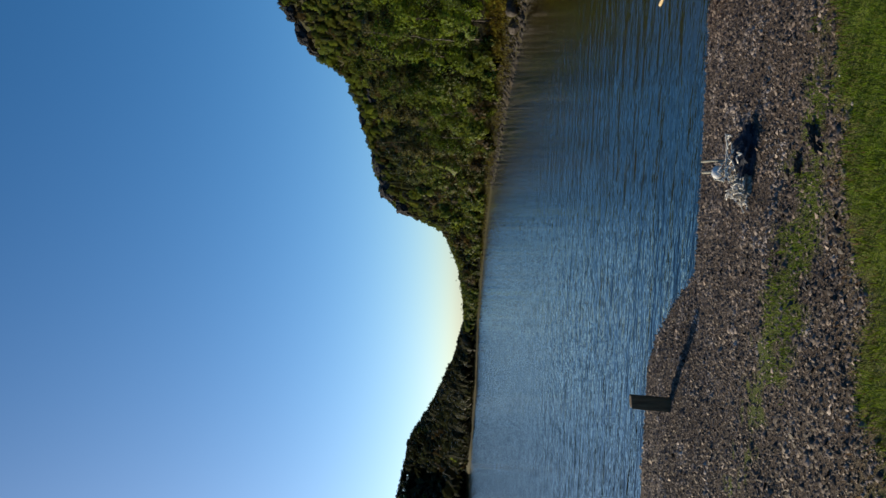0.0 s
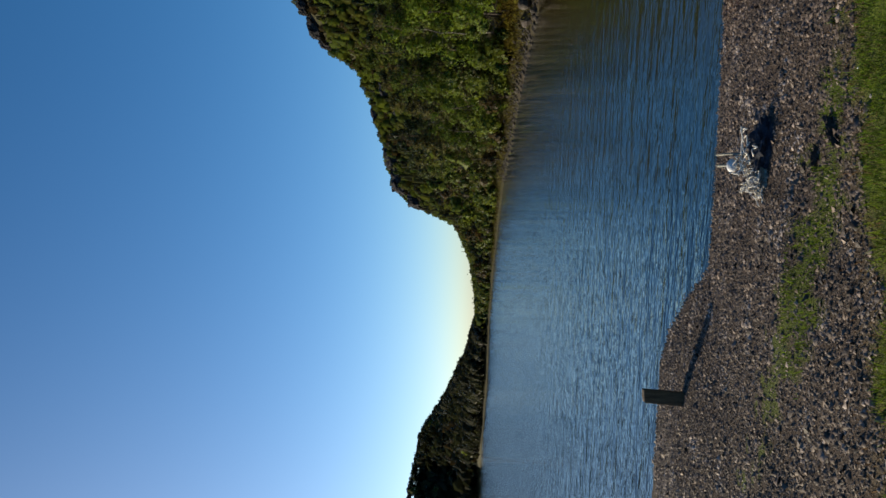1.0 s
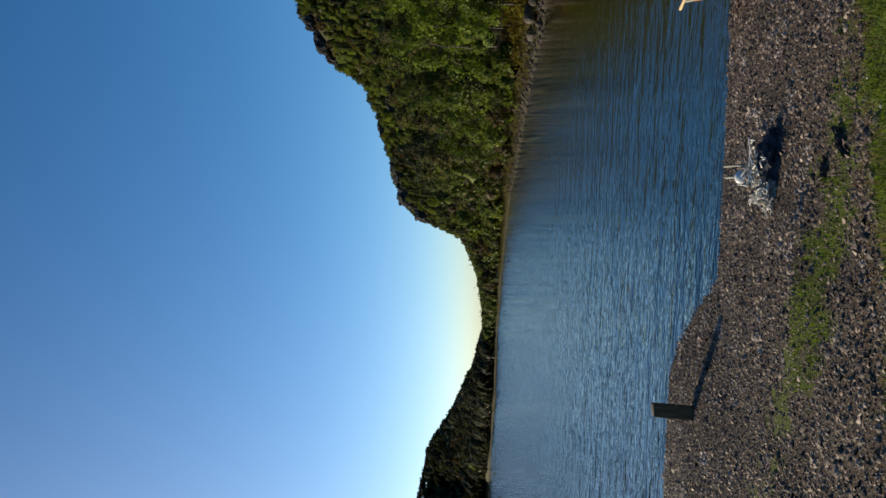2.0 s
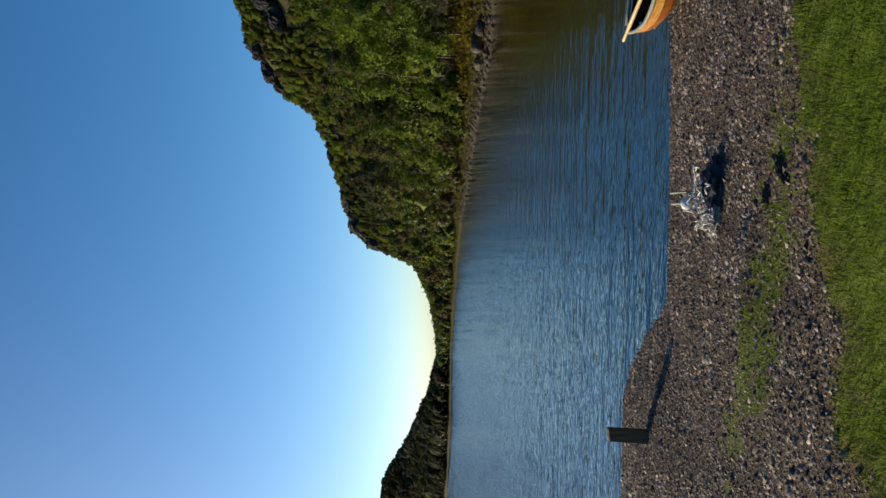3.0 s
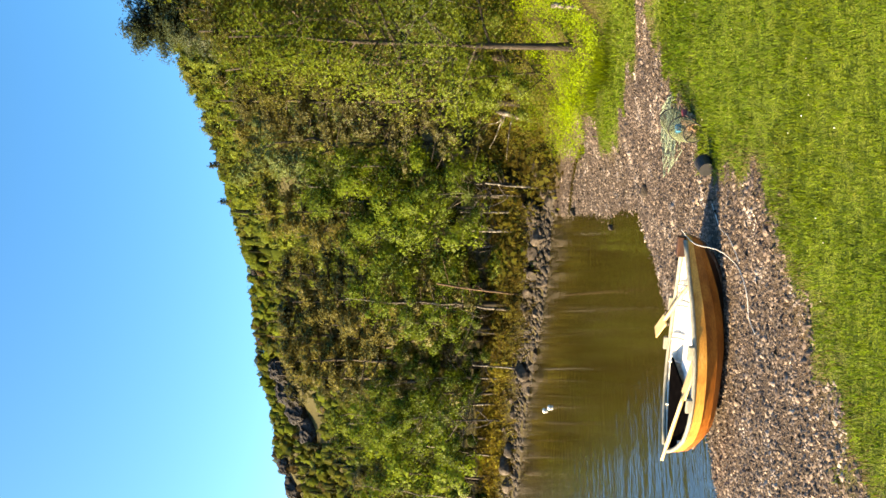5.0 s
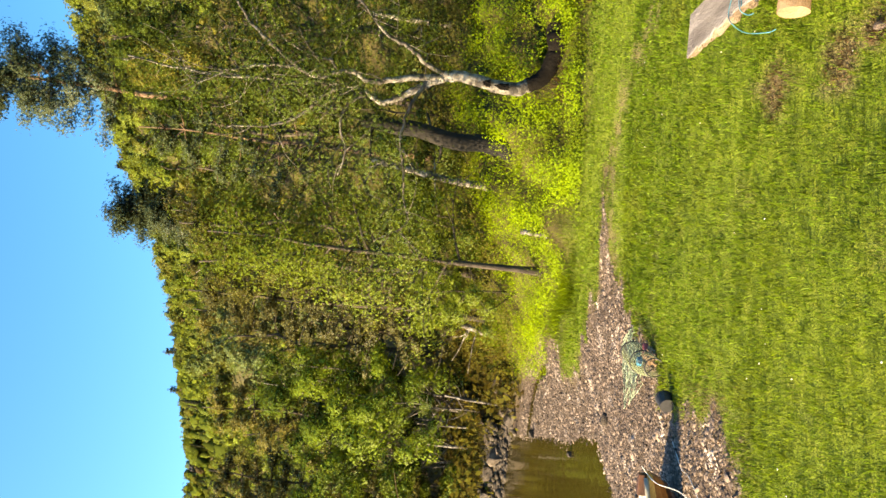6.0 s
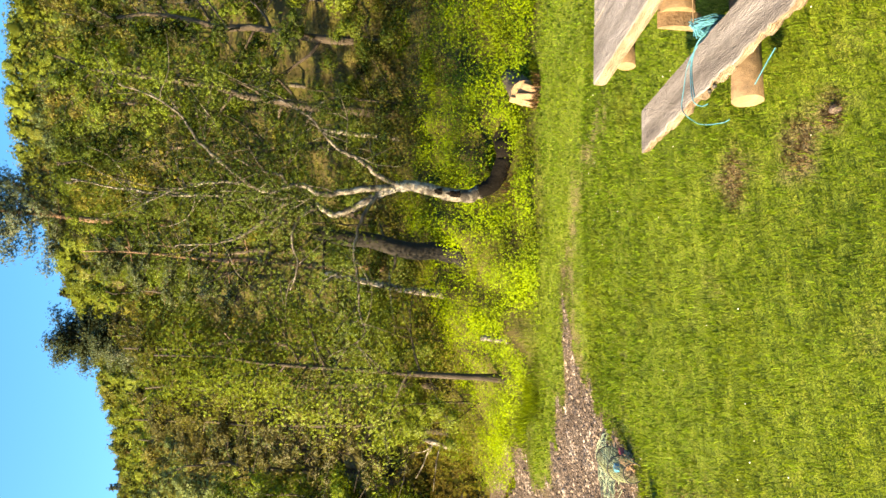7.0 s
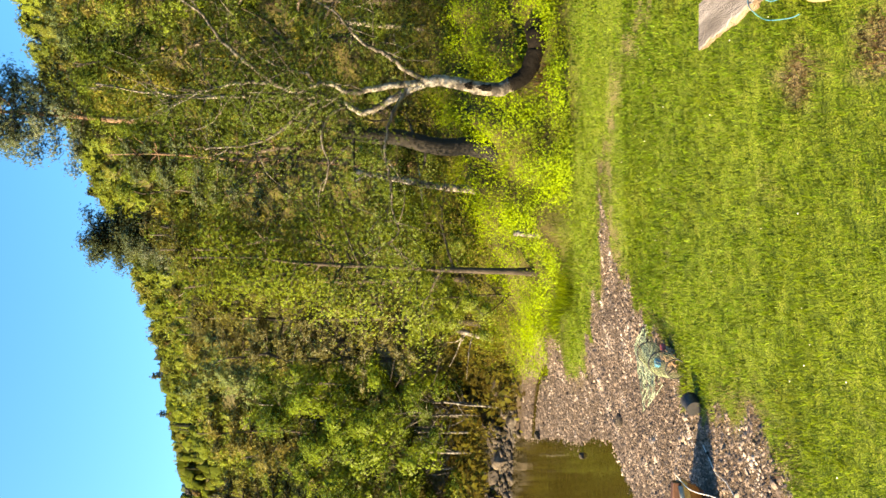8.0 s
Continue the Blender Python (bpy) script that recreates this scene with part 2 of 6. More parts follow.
GREY_TIMBER = surface("weathered_timber", [(0.28, (0.0741, 0.0647, 0.0608)), (0.45, (0.1482, 0.1342, 0.1287)), (0.6, (0.2106, 0.195, 0.1911)), (0.78, (0.312, 0.2925, 0.2808))], 2.2, 0.8, 0.9, 11, (0.7, 5, 5))
PALE_TIMBER = surface("sawn_edge_timber", [(0.28, (0.078, 0.053, 0.0351)), (0.48, (0.2028, 0.1482, 0.1053)), (0.75, (0.3276, 0.2574, 0.195))], 9.0, 0.8, 1.0, 5, (0.5, 2, 2))
LOG_SIDE = surface("peeled_log", [(0.28, (0.0624, 0.039, 0.0234)), (0.5, (0.1131, 0.0741, 0.0429)), (0.75, (0.1716, 0.1209, 0.0741))], 5.0, 0.75, 0.4, 7, (0.5, 5, 5))
POST_WOOD = surface("old_post_wood", [(0.3, (0.085, 0.052, 0.026)), (0.6, (0.165, 0.11, 0.058)), (0.8, (0.25, 0.185, 0.11))], 6, 0.85, 0.5, 6, (4, 4, 0.6))
ROPE_PALE = surface("pale_rope", [(0.3, (0.45, 0.43, 0.4)), (0.7, (0.7, 0.68, 0.64))], 60, 0.85, 0.4, 4)
ROPE_BLUE = surface("blue_rope", [(0.3, (0.0156, 0.1404, 0.2106)), (0.6, (0.039, 0.2184, 0.2964)), (0.8, (0.1248, 0.312, 0.3744))], 70, 0.6, 0.4, 4)
NET_WHITE = surface("white_netting", [(0.3, (0.7, 0.65, 0.56)), (0.7, (0.88, 0.84, 0.75))], 50, 0.8, 0.4, 4)
NET_BLUE = surface("blue_grey_netting", [(0.3, (0.012, 0.015, 0.022)), (0.7, (0.04, 0.05, 0.075))], 50, 0.8, 0.4, 4)
NET_TAN = surface("tan_netting", [(0.3, (0.22, 0.19, 0.15)), (0.7, (0.5, 0.45, 0.37))], 50, 0.8, 0.6, 4)
FLOAT_WHITE = surface("white_plastic_float", [(0.3, (0.7, 0.69, 0.66)), (0.7, (0.84, 0.83, 0.8))], 20, 0.4, 0.05, 4)
TRAP_GREEN = surface("green_netting", [(0.3, (0.1092, 0.1482, 0.078)), (0.7, (0.234, 0.273, 0.156))], 40, 0.7, 0.3, 4)
STERN_SHADE = surface("stern_shade_black", [(0.3, (0.002, 0.0018, 0.002)), (0.7, (0.006, 0.005, 0.005))], 15, 0.95, 0.2, 5, spec=0.0)
BLUE_PLASTIC = surface("blue_plastic", [(0.3, (0.01, 0.2, 0.38)), (0.7, (0.02, 0.3, 0.5))], 20, 0.4, 0.05, 4)
RED_PLASTIC = surface("red_plastic", [(0.3, (0.35, 0.05, 0.05)), (0.7, (0.5, 0.1, 0.1))], 20, 0.5, 0.05, 4)
BLACK_PLASTIC = surface("black_plastic", [(0.3, (0.015, 0.015, 0.016)), (0.7, (0.035, 0.035, 0.037))], 20, 0.5, 0.05, 4)
CUT_WOOD = surface("fresh_cut_wood", [(0.3, (0.156, 0.0975, 0.0546)), (0.7, (0.2652, 0.1794, 0.1092))], 8, 0.8, 0.4, 6)

# ---- mesh helpers ----
rng = np.random.default_rng(7)


def unit(v):
    return v / (np.linalg.norm(v, axis=-1, keepdims=True) + 1e-9)


def mesh_np(name, verts, faces, material, smooth=False, soft=None, tone=None):
    """A mesh from arrays of corners and of equal-sided faces. soft: the rounded form that leaves follow, a normal for each corner; tone: a leaf colour for each."""
    me = bpy.data.meshes.new(name)
    verts, faces = np.asarray(verts, dtype=np.float32), np.asarray(faces, dtype=np.int32)
    k = faces.shape[1]
    me.vertices.add(len(verts))
    me.vertices.foreach_set("co", verts.ravel())
    me.loops.add(faces.size)
    me.loops.foreach_set("vertex_index", faces.ravel())
    me.polygons.add(len(faces))
    me.polygons.foreach_set("loop_start", np.arange(0, faces.size, k, dtype=np.int32))
    if smooth:
        me.polygons.foreach_set("use_smooth", np.ones(len(faces), dtype=bool))
    me.materials.append(material)
    me.update(calc_edges=True)
    if soft is not None:
        me.attributes.new("soft", "FLOAT_VECTOR", "POINT").data.foreach_set("vector", np.asarray(soft, dtype=np.float32).ravel())
    if tone is not None:
        me.attributes.new("tone", "FLOAT_COLOR", "POINT").data.foreach_set("color", np.column_stack([tone, np.ones(len(tone))]).astype(np.float32).ravel())
    return me


def thing(name, place, label, category, group="", kind="", turn=0.0, scale=1.0):
    ob = new(name)
    ob.empty_display_size = 0.1
    ob.matrix_world = pose(*place, 0, 0, turn) @ Matrix.Scale(scale, 4)
    return tagged(ob, label, category, group, kind)


def part(name, data, material, parent, label=""):
    """One mesh object under a thing or a part; data is a bmesh or a mesh."""
    if isinstance(data, bmesh.types.BMesh):
        me = bpy.data.meshes.new(name)
        data.to_mesh(me)
        data.free()
        me.materials.append(material)
    else:
        me = data
    ob = new(name, me)
    ob.parent = parent
    if label:
        tagged(ob, label)
    return ob


def tube_arrays(points, radii, sides=8):
    """A tapered tube along points, closed at both ends by its taper."""
    p = np.asarray(points, dtype=float)
    r = np.broadcast_to(np.asarray(radii, dtype=float), (len(p),))
    tan = np.gradient(p, axis=0)
    tan /= np.linalg.norm(tan, axis=1)[:, None] + 1e-9
    ref = np.where(np.abs(tan[:, 2:3]) > 0.9, np.array([[1.0, 0, 0]]), np.array([[0, 0, 1.0]]))
    if np.abs(tan[:, 2]).mean() > 0.6:
        ref = np.tile([[1.0, 0, 0]], (len(p), 1))
    else:
        ref = np.tile([[0, 0, 1.0]], (len(p), 1)) + 0.01
    a = np.cross(tan, ref)
    a /= np.linalg.norm(a, axis=1)[:, None] + 1e-9
    b = np.cross(tan, a)
    th = np.linspace(0, 2 * np.pi, sides, endpoint=False)
    ring = a[:, None] * np.cos(th)[None, :, None] + b[:, None] * np.sin(th)[None, :, None]
    v = (p[:, None] + ring * r[:, None, None]).reshape(-1, 3)
    i, j = np.meshgrid(np.arange(len(p) - 1), np.arange(sides), indexing="ij")
    k = (j + 1) % sides
    f = np.stack([i * sides + j, i * sides + k, (i + 1) * sides + k, (i + 1) * sides + j], -1).reshape(-1, 4)
    v = np.vstack([v, p[:1], p[-1:]])
    n, e = len(p) * sides, (len(p) - 1) * sides
    jj = np.arange(sides)
    kk = (jj + 1) % sides
    caps = np.vstack([np.stack([np.full(sides, n), kk, jj, jj], -1), np.stack([np.full(sides, n + 1), e + jj, e + kk, e + kk], -1)])
    return v, f, caps[:, :3]


def tubes_mesh(name, tubes, material, sides=8):
    """Several tubes in one mesh, all faces triangles."""
    vs, fs, base = [], [], 0
    for points, radii in tubes:
        v, f, caps = tube_arrays(points, radii, sides)
        tri = np.vstack([f[:, [0, 1, 2]], f[:, [0, 2, 3]], caps])
        vs.append(v)
        fs.append(tri + base)
        base += len(v)
    return mesh_np(name, np.vstack(vs), np.vstack(fs), material, True)


def box_bm(sx, sy, sz, bevel=0.01, at=(0, 0, 0)):
    bm = bmesh.new()
    bmesh.ops.create_cube(bm, size=1.0, matrix=Matrix.Translation(at) @ Matrix.Diagonal((sx, sy, sz, 1)))
    if bevel:
        bmesh.ops.bevel(bm, geom=list(bm.edges), offset=bevel, segments=2, affect="EDGES", profile=0.6)
    return bm


def leaves_arrays(centres, spread, n, size, flat=1.0, droop=0.0, puffs=0):
    """n leaf sprays of two bent triangles each round the centres, faces turned mostly outwards. puffs: that many rounded clumps with gaps between."""
    centres = np.asarray(centres, dtype=float)
    middle = centres.mean(0)
    if puffs and len(centres) > puffs:
        centres = centres[rng.choice(len(centres), puffs, replace=False)]
    girth = rng.uniform(0.7, 1.35, len(centres))
    pick = rng.integers(0, len(centres), n)
    if puffs:
        away = rng.normal(size=(n, 3))
        away /= np.linalg.norm(away, axis=1)[:, None]
        big = girth[pick][:, None]
        off = away * rng.uniform(0.45, 1.0, (n, 1)) ** 0.6 * spread * big * np.array([1, 1, flat])
    else:
        off = rng.normal(size=(n, 3)) * np.asarray(spread) * np.array([1, 1, flat])
    c = centres[pick] + off
    puff, whole = unit(off), unit(c - middle)
    out = unit(puff + 0.5 * whole + rng.normal(size=(n, 3)) * 0.42)
    soft = unit((0.6 * puff + 0.45 * whole if puffs else 0.3 * puff + 0.6 * whole) + 0.35 * out + np.array([0, 0, 0.7]))
    a = rng.normal(size=(n, 3))
    a[:, 2] -= droop
    a = unit(np.cross(np.cross(out, a), out))
    b = np.cross(out, a)
    s = size * rng.uniform(0.55, 1.35, n)[:, None]
    up = out * s * 0.2
    v = np.stack([c - a * s, c - b * s * 0.6 + up, c + a * s, c + b * s * 0.6 + up], 1).reshape(-1, 3)
    q = np.arange(n)[:, None] * 4
    leaves = v, np.hstack([q, q + 1, q + 2, q + 3]), np.repeat(soft, 4, 0)
    if puffs:
        return leaves, (centres, girth[:, None] * spread * np.array([[1, 1, flat]]))
    return leaves


def clump_arrays(centres, radii, rough=0.17):
    """Lumpy closed clumps of leaves, one round each centre; radii: one row of three for each."""
    centres, radii = np.asarray(centres, dtype=float), np.asarray(radii, dtype=float)
    v = [(1, 0, 0), (-1, 0, 0), (0, 1, 0), (0, -1, 0), (0, 0, 1), (0, 0, -1)]
    f, mid = [], {}

    def half(a, b):
        key = (min(a, b), max(a, b))
        if key not in mid:
            p = np.array(v[a]) + np.array(v[b])
            v.append(tuple(p / np.linalg.norm(p)))
            mid[key] = len(v) - 1
        return mid[key]
    for a, b, c in ((0, 2, 4), (2, 1, 4), (1, 3, 4), (3, 0, 4), (2, 0, 5), (1, 2, 5), (3, 1, 5), (0, 3, 5)):
        x, y, z = half(a, b), half(b, c), half(c, a)
        f += [(a, x, z), (x, b, y), (z, y, c), (x, y, z)]
    v, f, n = np.array(v), np.array(f), len(centres)
    turn = rng.uniform(0, 6.28, n)
    ca, sa = np.cos(turn)[:, None], np.sin(turn)[:, None]
    p = v[None] * (1 + rng.normal(size=(n, len(v), 1)) * rough)
    p = np.stack([p[:, :, 0] * ca - p[:, :, 1] * sa, p[:, :, 0] * sa + p[:, :, 1] * ca, p[:, :, 2]], -1)
    soft = unit(p / radii[:, None] * 0.8 + np.array([0, 0, 0.8]) + rng.normal(size=p.shape) * 0.15)
    p = p * radii[:, None] + centres[:, None]
    return p.reshape(-1, 3), (f[None] + (np.arange(n) * len(v))[:, None, None]).reshape(-1, 3), soft.reshape(-1, 3)


def crown_mesh(name, leaves, clumps, material, tone=None):
    """Leaf sprays and the leafy clumps they grow on, in one mesh."""
    lv, lf, ls = leaves
    cv, cf, cs = clumps
    tri = np.vstack([lf[:, [0, 1, 2]], lf[:, [0, 2, 3]], cf + len(lv)])
    return mesh_np(name, np.vstack([lv, cv]), tri, material, True, np.vstack([ls, cs]), tone)


# ---- the lie of the land ----
NEAR_SHORE = [(7.4, 20.1), (5.75, 15.55), (4.95, 13.4), (4.45, 12.2), (4.12, 11.0), (3.75, 10.1), (2.75, 9.35), (2.1, 9.0), (1.2, 8.35), (0.44, 7.75),
              (-0.03, 7.65), (-0.8, 7.54), (-1.75, 7.42), (-2.52, 7.37), (-3.14, 8.05), (-3.8, 8.66), (-4.41, 8.95), (-5.2, 8.87), (-6.24, 8.81),
              (-9, 9.2), (-15, 11), (-40, 18), (-150, 50), (-1600, 300)]
FAR_SHORE = [(-1700, 1250), (-420, 640), (-250, 400), (-100, 190), (-64, 154), (-37, 112), (-24, 89), (-15, 71), (-8.3, 53.4), (-4.3, 45), (-1.7, 37.9),
             (0.3, 32.5), (2.5, 29.4), (3.9, 26.4), (4.9, 23.5), (6.0, 21.5)]
BEACH = [(-80, 16), (-12, 5), (-4, 2.6), (-1.95, 2.76), (-1.63, 2.99), (-1.31, 3.18), (-0.98, 3.39), (-0.63, 3.63), (-0.4, 3.65), (-0.19, 3.87), (0.2, 4.05),
         (0.57, 4.3), (0.82, 4.3), (1.28, 4.6), (1.66, 4.56), (1.93, 4.83), (2.16, 4.9), (2.45, 5.9), (2.82, 6.35), (3.3, 6.3), (3.86, 6.9), (4.99, 7.55), (5.75, 7.62), (6.35, 7.3), (6.4, 7.42), (5.9, 7.85),
         (5.55, 8.25), (5.3, 8.6), (5.42, 9.1), (5.2, 9.7), (5.1, 10.75), (5.45, 11.75), (5.95, 12.0), (6.35, 12.1), (7.15, 13.6), (7.74, 16.44), (7.9, 18.6), (7.6, 20.5),
         (0, 30), (-80, 200)]
# turn from +y, height of the skyline in degrees, distance of the ridge
RIDGE = [(-180, 4, 300), (-140, 3, 500), (-100, 3, 900), (-40, 6.2, 1000), (-31, 4.4, 1000), (-28.6, 2.8, 950), (-25.2, 1.1, 900), (-22.4, 0.3, 850),
         (-20.8, 0.3, 700), (-17.8, 0.8, 650), (-15.2, 2, 600), (-13.6, 5.5, 550), (-12.3, 6.8, 540), (-5.2, 8.8, 460), (-3.3, 9.6, 440),
         (-1.9, 11.8, 415), (-0.2, 12.9, 400), (1.8, 13.8, 390), (4.9, 14.3, 370), (8, 15.5, 330), (14, 16.3, 290), (17, 16.8, 240), (21, 18, 200), (25, 19.1, 170), (28.4, 20.1, 160),
         (32.7, 21.6, 148), (35.2, 22.5, 140), (39.1, 24.3, 128), (44, 26.0, 116), (48.3, 27.6, 110), (53, 27.8, 110), (75, 26, 110), (100, 20, 130), (140, 8, 200), (180, 4, 300)]


# the silted head of the inlet and the runnels in it
FLAT = [(7.2, 18.0), (6.7, 15.4), (6.1, 13.6)]
RUNNELS = [(6.3, 16.6), (6.95, 15.8), (7.05, 14.9), (6.75, 14.2)]


# the bank at the wood's edge: turn, distance of its foot, height
BANK_FOOT = np.array([(-180, 20, 0), (24, 16, 0), (29, 14, 0.25), (33, 12.4, 0.5), (36, 11.5, 0.9), (40, 11.2, 1.15), (46, 11.1, 1.4), (50, 11.3, 1.4), (55, 11.5, 1.3), (61, 12.0, 1.3), (75, 12.5, 1.3), (110, 16, 0), (180, 20, 0)])


def seg_distance(x, y, line):
    best, a = np.full(x.shape, 1e9), np.array(line, dtype=float)
    for (x0, y0), (x1, y1) in zip(a[:-1], a[1:]):
        dx, dy = x1 - x0, y1 - y0
        k = np.clip(((x - x0) * dx + (y - y0) * dy) / (dx * dx + dy * dy), 0, 1)
        best = np.minimum(best, np.hypot(x - x0 - k * dx, y - y0 - k * dy))
    return best


def inside(x, y, ring):
    hit = np.zeros(x.shape, dtype=bool)
    a = np.array(ring, dtype=float)
    for (x0, y0), (x1, y1) in zip(a, np.roll(a, -1, 0)):
        cross = (y0 > y) != (y1 > y)
        hit ^= cross & (x < (x1 - x0) * (y - y0) / (y1 - y0 + 1e-12) + x0)
    return hit


def waves_of(x, y, scale, seed):
    """Cheap smooth unevenness, about -1 to 1."""
    out = np.zeros(np.shape(x))
    g = np.random.default_rng(seed)
    for k in range(7):
        a, f, p = g.uniform(0, 6.28), g.uniform(0.6, 2.2) / scale, g.uniform(0, 6.28)
        out = out + np.sin((x * math.cos(a) + y * math.sin(a)) * f * 6.28 + p)
    return out / 3.5


def lie(x, y):
    """Height of the ground, and how far it is from the water (negative: in it)."""
    x, y = np.asarray(x, dtype=float), np.asarray(y, dtype=float)
    dn, df = seg_distance(x, y, NEAR_SHORE), seg_distance(x, y, FAR_SHORE + [NEAR_SHORE[0]])
    wet = inside(x, y, NEAR_SHORE + FAR_SHORE)
    d = np.minimum(dn, df)
    r, az = np.hypot(x, y), np.degrees(np.arctan2(x, y))
    t = np.array(RIDGE)
    el, rr = np.interp(az, t[:, 0], t[:, 1]), np.interp(az, t[:, 0], t[:, 2])
    top = rr * np.tan(np.radians(el)) + 2.5 - np.clip(rr * 0.018, 5.0, 8)
    beach = 0.95 * (1 - np.exp(-(dn / 5.2) ** 1.15))
    bank = 0.8 * (1 - np.exp(-df / 0.9)) * np.clip(60 / np.hypot(x, y), 0.5, 1)
    low = np.where(df < dn, bank, beach)
    # the hill starts behind the far shore, or behind the meadow where there is no water
    far = np.array([(-180, 120), (-100, 300), (-60, 700), (-44, 960), (-40, 950), (-36, 845), (-33.5, 785), (-32.2, 510), (-30, 420), (-27.8, 226), (-22.6, 175), (-18.3, 124), (-12, 76), (-8.8, 56), (-5.5, 46), (-2.6, 39),
                    (0.5, 33), (5, 30), (8.4, 27), (12, 24.5), (16, 23.5), (20, 22), (25, 19), (32, 14), (45, 14.5), (60, 14), (80, 16), (110, 25), (150, 60), (180, 120)])
    r0 = np.interp(az, far[:, 0], far[:, 1])
    s = np.clip((r - r0) / (rr - r0), 0, 1)
    hill = top * s ** np.interp(az, [-16, 8, 22, 90], [1.9, 1.9, 1.25, 1.22]) + np.clip(r - r0, 0, 40) * 0.02 + waves_of(x, y, 60, 3) * 3 * np.clip(s * 4, 0, 1) * np.clip(1.2 - s, 0, 1)
    over = np.clip((r - rr) / rr, 0, 9)
    hill = hill * np.clip(1 - over * 0.8, 0.2, 1)
    # the herb-covered bank between the meadow and the wood
    foot = np.interp(az, BANK_FOOT[:, 0], BANK_FOOT[:, 1]) + waves_of(x, y, 2.4, 27) * 0.22
    up = np.clip((r - foot) / 3.4, 0, 1)
    h = low + np.where(s > 0, hill, 0) + np.interp(az, BANK_FOOT[:, 0], BANK_FOOT[:, 2]) * (up * up * (3 - 2 * up)) ** 0.85 * (1 + 0.12 * waves_of(x, y, 1.3, 28))
    h = h + waves_of(x, y, 3.0, 5) * 0.025 * np.clip(d / 2, 0, 1)
    # silted flat at the inlet's head, with runnels where the water stands
    flat = np.exp(-(seg_distance(x, y, FLAT) / 1.0) ** 2)
    h = h * (1 - 0.82 * flat) - 0.16 * np.exp(-(seg_distance(x, y, RUNNELS) / 0.13) ** 2) * (flat > 0.2)
    return np.where(wet, -np.minimum(d * 0.16, 3.0) - 0.002, h), np.where(wet, -d, d)


def height(x, y):
    return float(lie(np.array([x]), np.array([y]))[0][0])


def beach_share(x, y):
    edge = seg_distance(x, y, BEACH)
    sign = np.where(inside(x, y, BEACH), 1, -1)
    soft = edge * sign + waves_of(x, y, 0.7, 11) * 0.13 + waves_of(x, y, 0.2, 12) * 0.05
    strip = np.hypot((x + 1.6) / 1.1, (y - 4.35 + 0.25 * (x + 1.6)) / 0.24) + waves_of(x, y, 0.35, 13) * 0.75 + waves_of(x, y, 0.9, 29) * 0.5
    return np.clip(soft / 0.12 + 0.5, 0, 1) * np.clip((strip - 0.8) / 0.5, 0.45, 1)


TRACK = [(4.95, 7.6), (5.7, 7.2), (6.33, 7.0), (6.5, 6.3), (6.36, 5.4), (6.1, 4.6)]


def trodden(x, y):
    """The worn, straw-coloured track over the meadow."""
    d = seg_distance(x, y, TRACK) + waves_of(x, y, 0.6, 15) * 0.1
    return np.clip(1.1 - d / 0.3, 0, 0.75) * np.clip(0.7 + waves_of(x, y, 0.5, 16), 0, 1)


SPOTS = [(3.36, 3.04, 0.17), (2.98, 2.44, 0.16), (2.84, 2.14, 0.09)]


def torn(x, y):
    """1 where the lawn is torn open and dry, 0 in sound grass."""
    out = np.zeros(np.shape(x))
    for sx, sy, wide in SPOTS:
        out = np.maximum(out, 1.5 - np.hypot(x - sx, y - sy) / wide + 0.35 * waves_of(x, y, 0.22, 21))
    return np.clip(out, 0, 1)


def build_ground():
    az = np.radians(np.concatenate([np.arange(-180, -42, 2.5), np.arange(-42, 76, 0.4), np.arange(76, 180, 2.5)]))
    r = np.concatenate([[0.05], np.geomspace(0.5, 5, 50), np.geomspace(5.08, 24, 130), np.geomspace(24.5, 4200, 140)])
    a, rr = np.meshgrid(az, r, indexing="ij")
    x, y = rr * np.sin(a), rr * np.cos(a)
    z, d = lie(x, y)
    n, m = a.shape
    i, j = np.meshgrid(np.arange(n), np.arange(m - 1), indexing="ij")
    k = (i + 1) % n
    f = np.stack([i * m + j, i * m + j + 1, k * m + j + 1, k * m + j], -1).reshape(-1, 4)
    me = mesh_np("ground", np.stack([x, y, z], -1).reshape(-1, 3), f, GROUND, True)
    across = (seg_distance(x, y, FAR_SHORE) < 0.7) & (rr < 36)
    gravel = np.where(across, 0.4, np.maximum(beach_share(x, y), (d < 0.0) & (rr < 45)))
    gravel = np.where((rr > 60) & ~across, 0.0, gravel)
    azd = np.degrees(a)
    field = np.clip((np.interp(azd, [-180, -60, 10, 25, 32, 45, 60, 90, 180], [200, 60, 9, 14, 12.6, 11.5, 12.1, 16, 100]) - rr) / 1.0, 0, 1) * (1 - gravel)
    rim = np.clip(1 - seg_distance(x, y, BEACH) / 0.32, 0, 1) * (rr < 25) * np.clip(0.45 + 0.7 * waves_of(x, y, 0.5, 18), 0, 0.75)
    zone = np.stack([gravel, field, np.maximum(np.maximum(trodden(x, y), rim), torn(x, y)), np.ones_like(gravel)], -1).reshape(-1, 4)
    at = me.attributes.new("zone", "FLOAT_COLOR", "POINT")
    at.data.foreach_set("color", zone.astype(np.float32).ravel())
    return tagged(new("ground", me), "gravel beach, mown grass and wooded slope round a lake", "ground", kind="structure")


ground = build_ground()


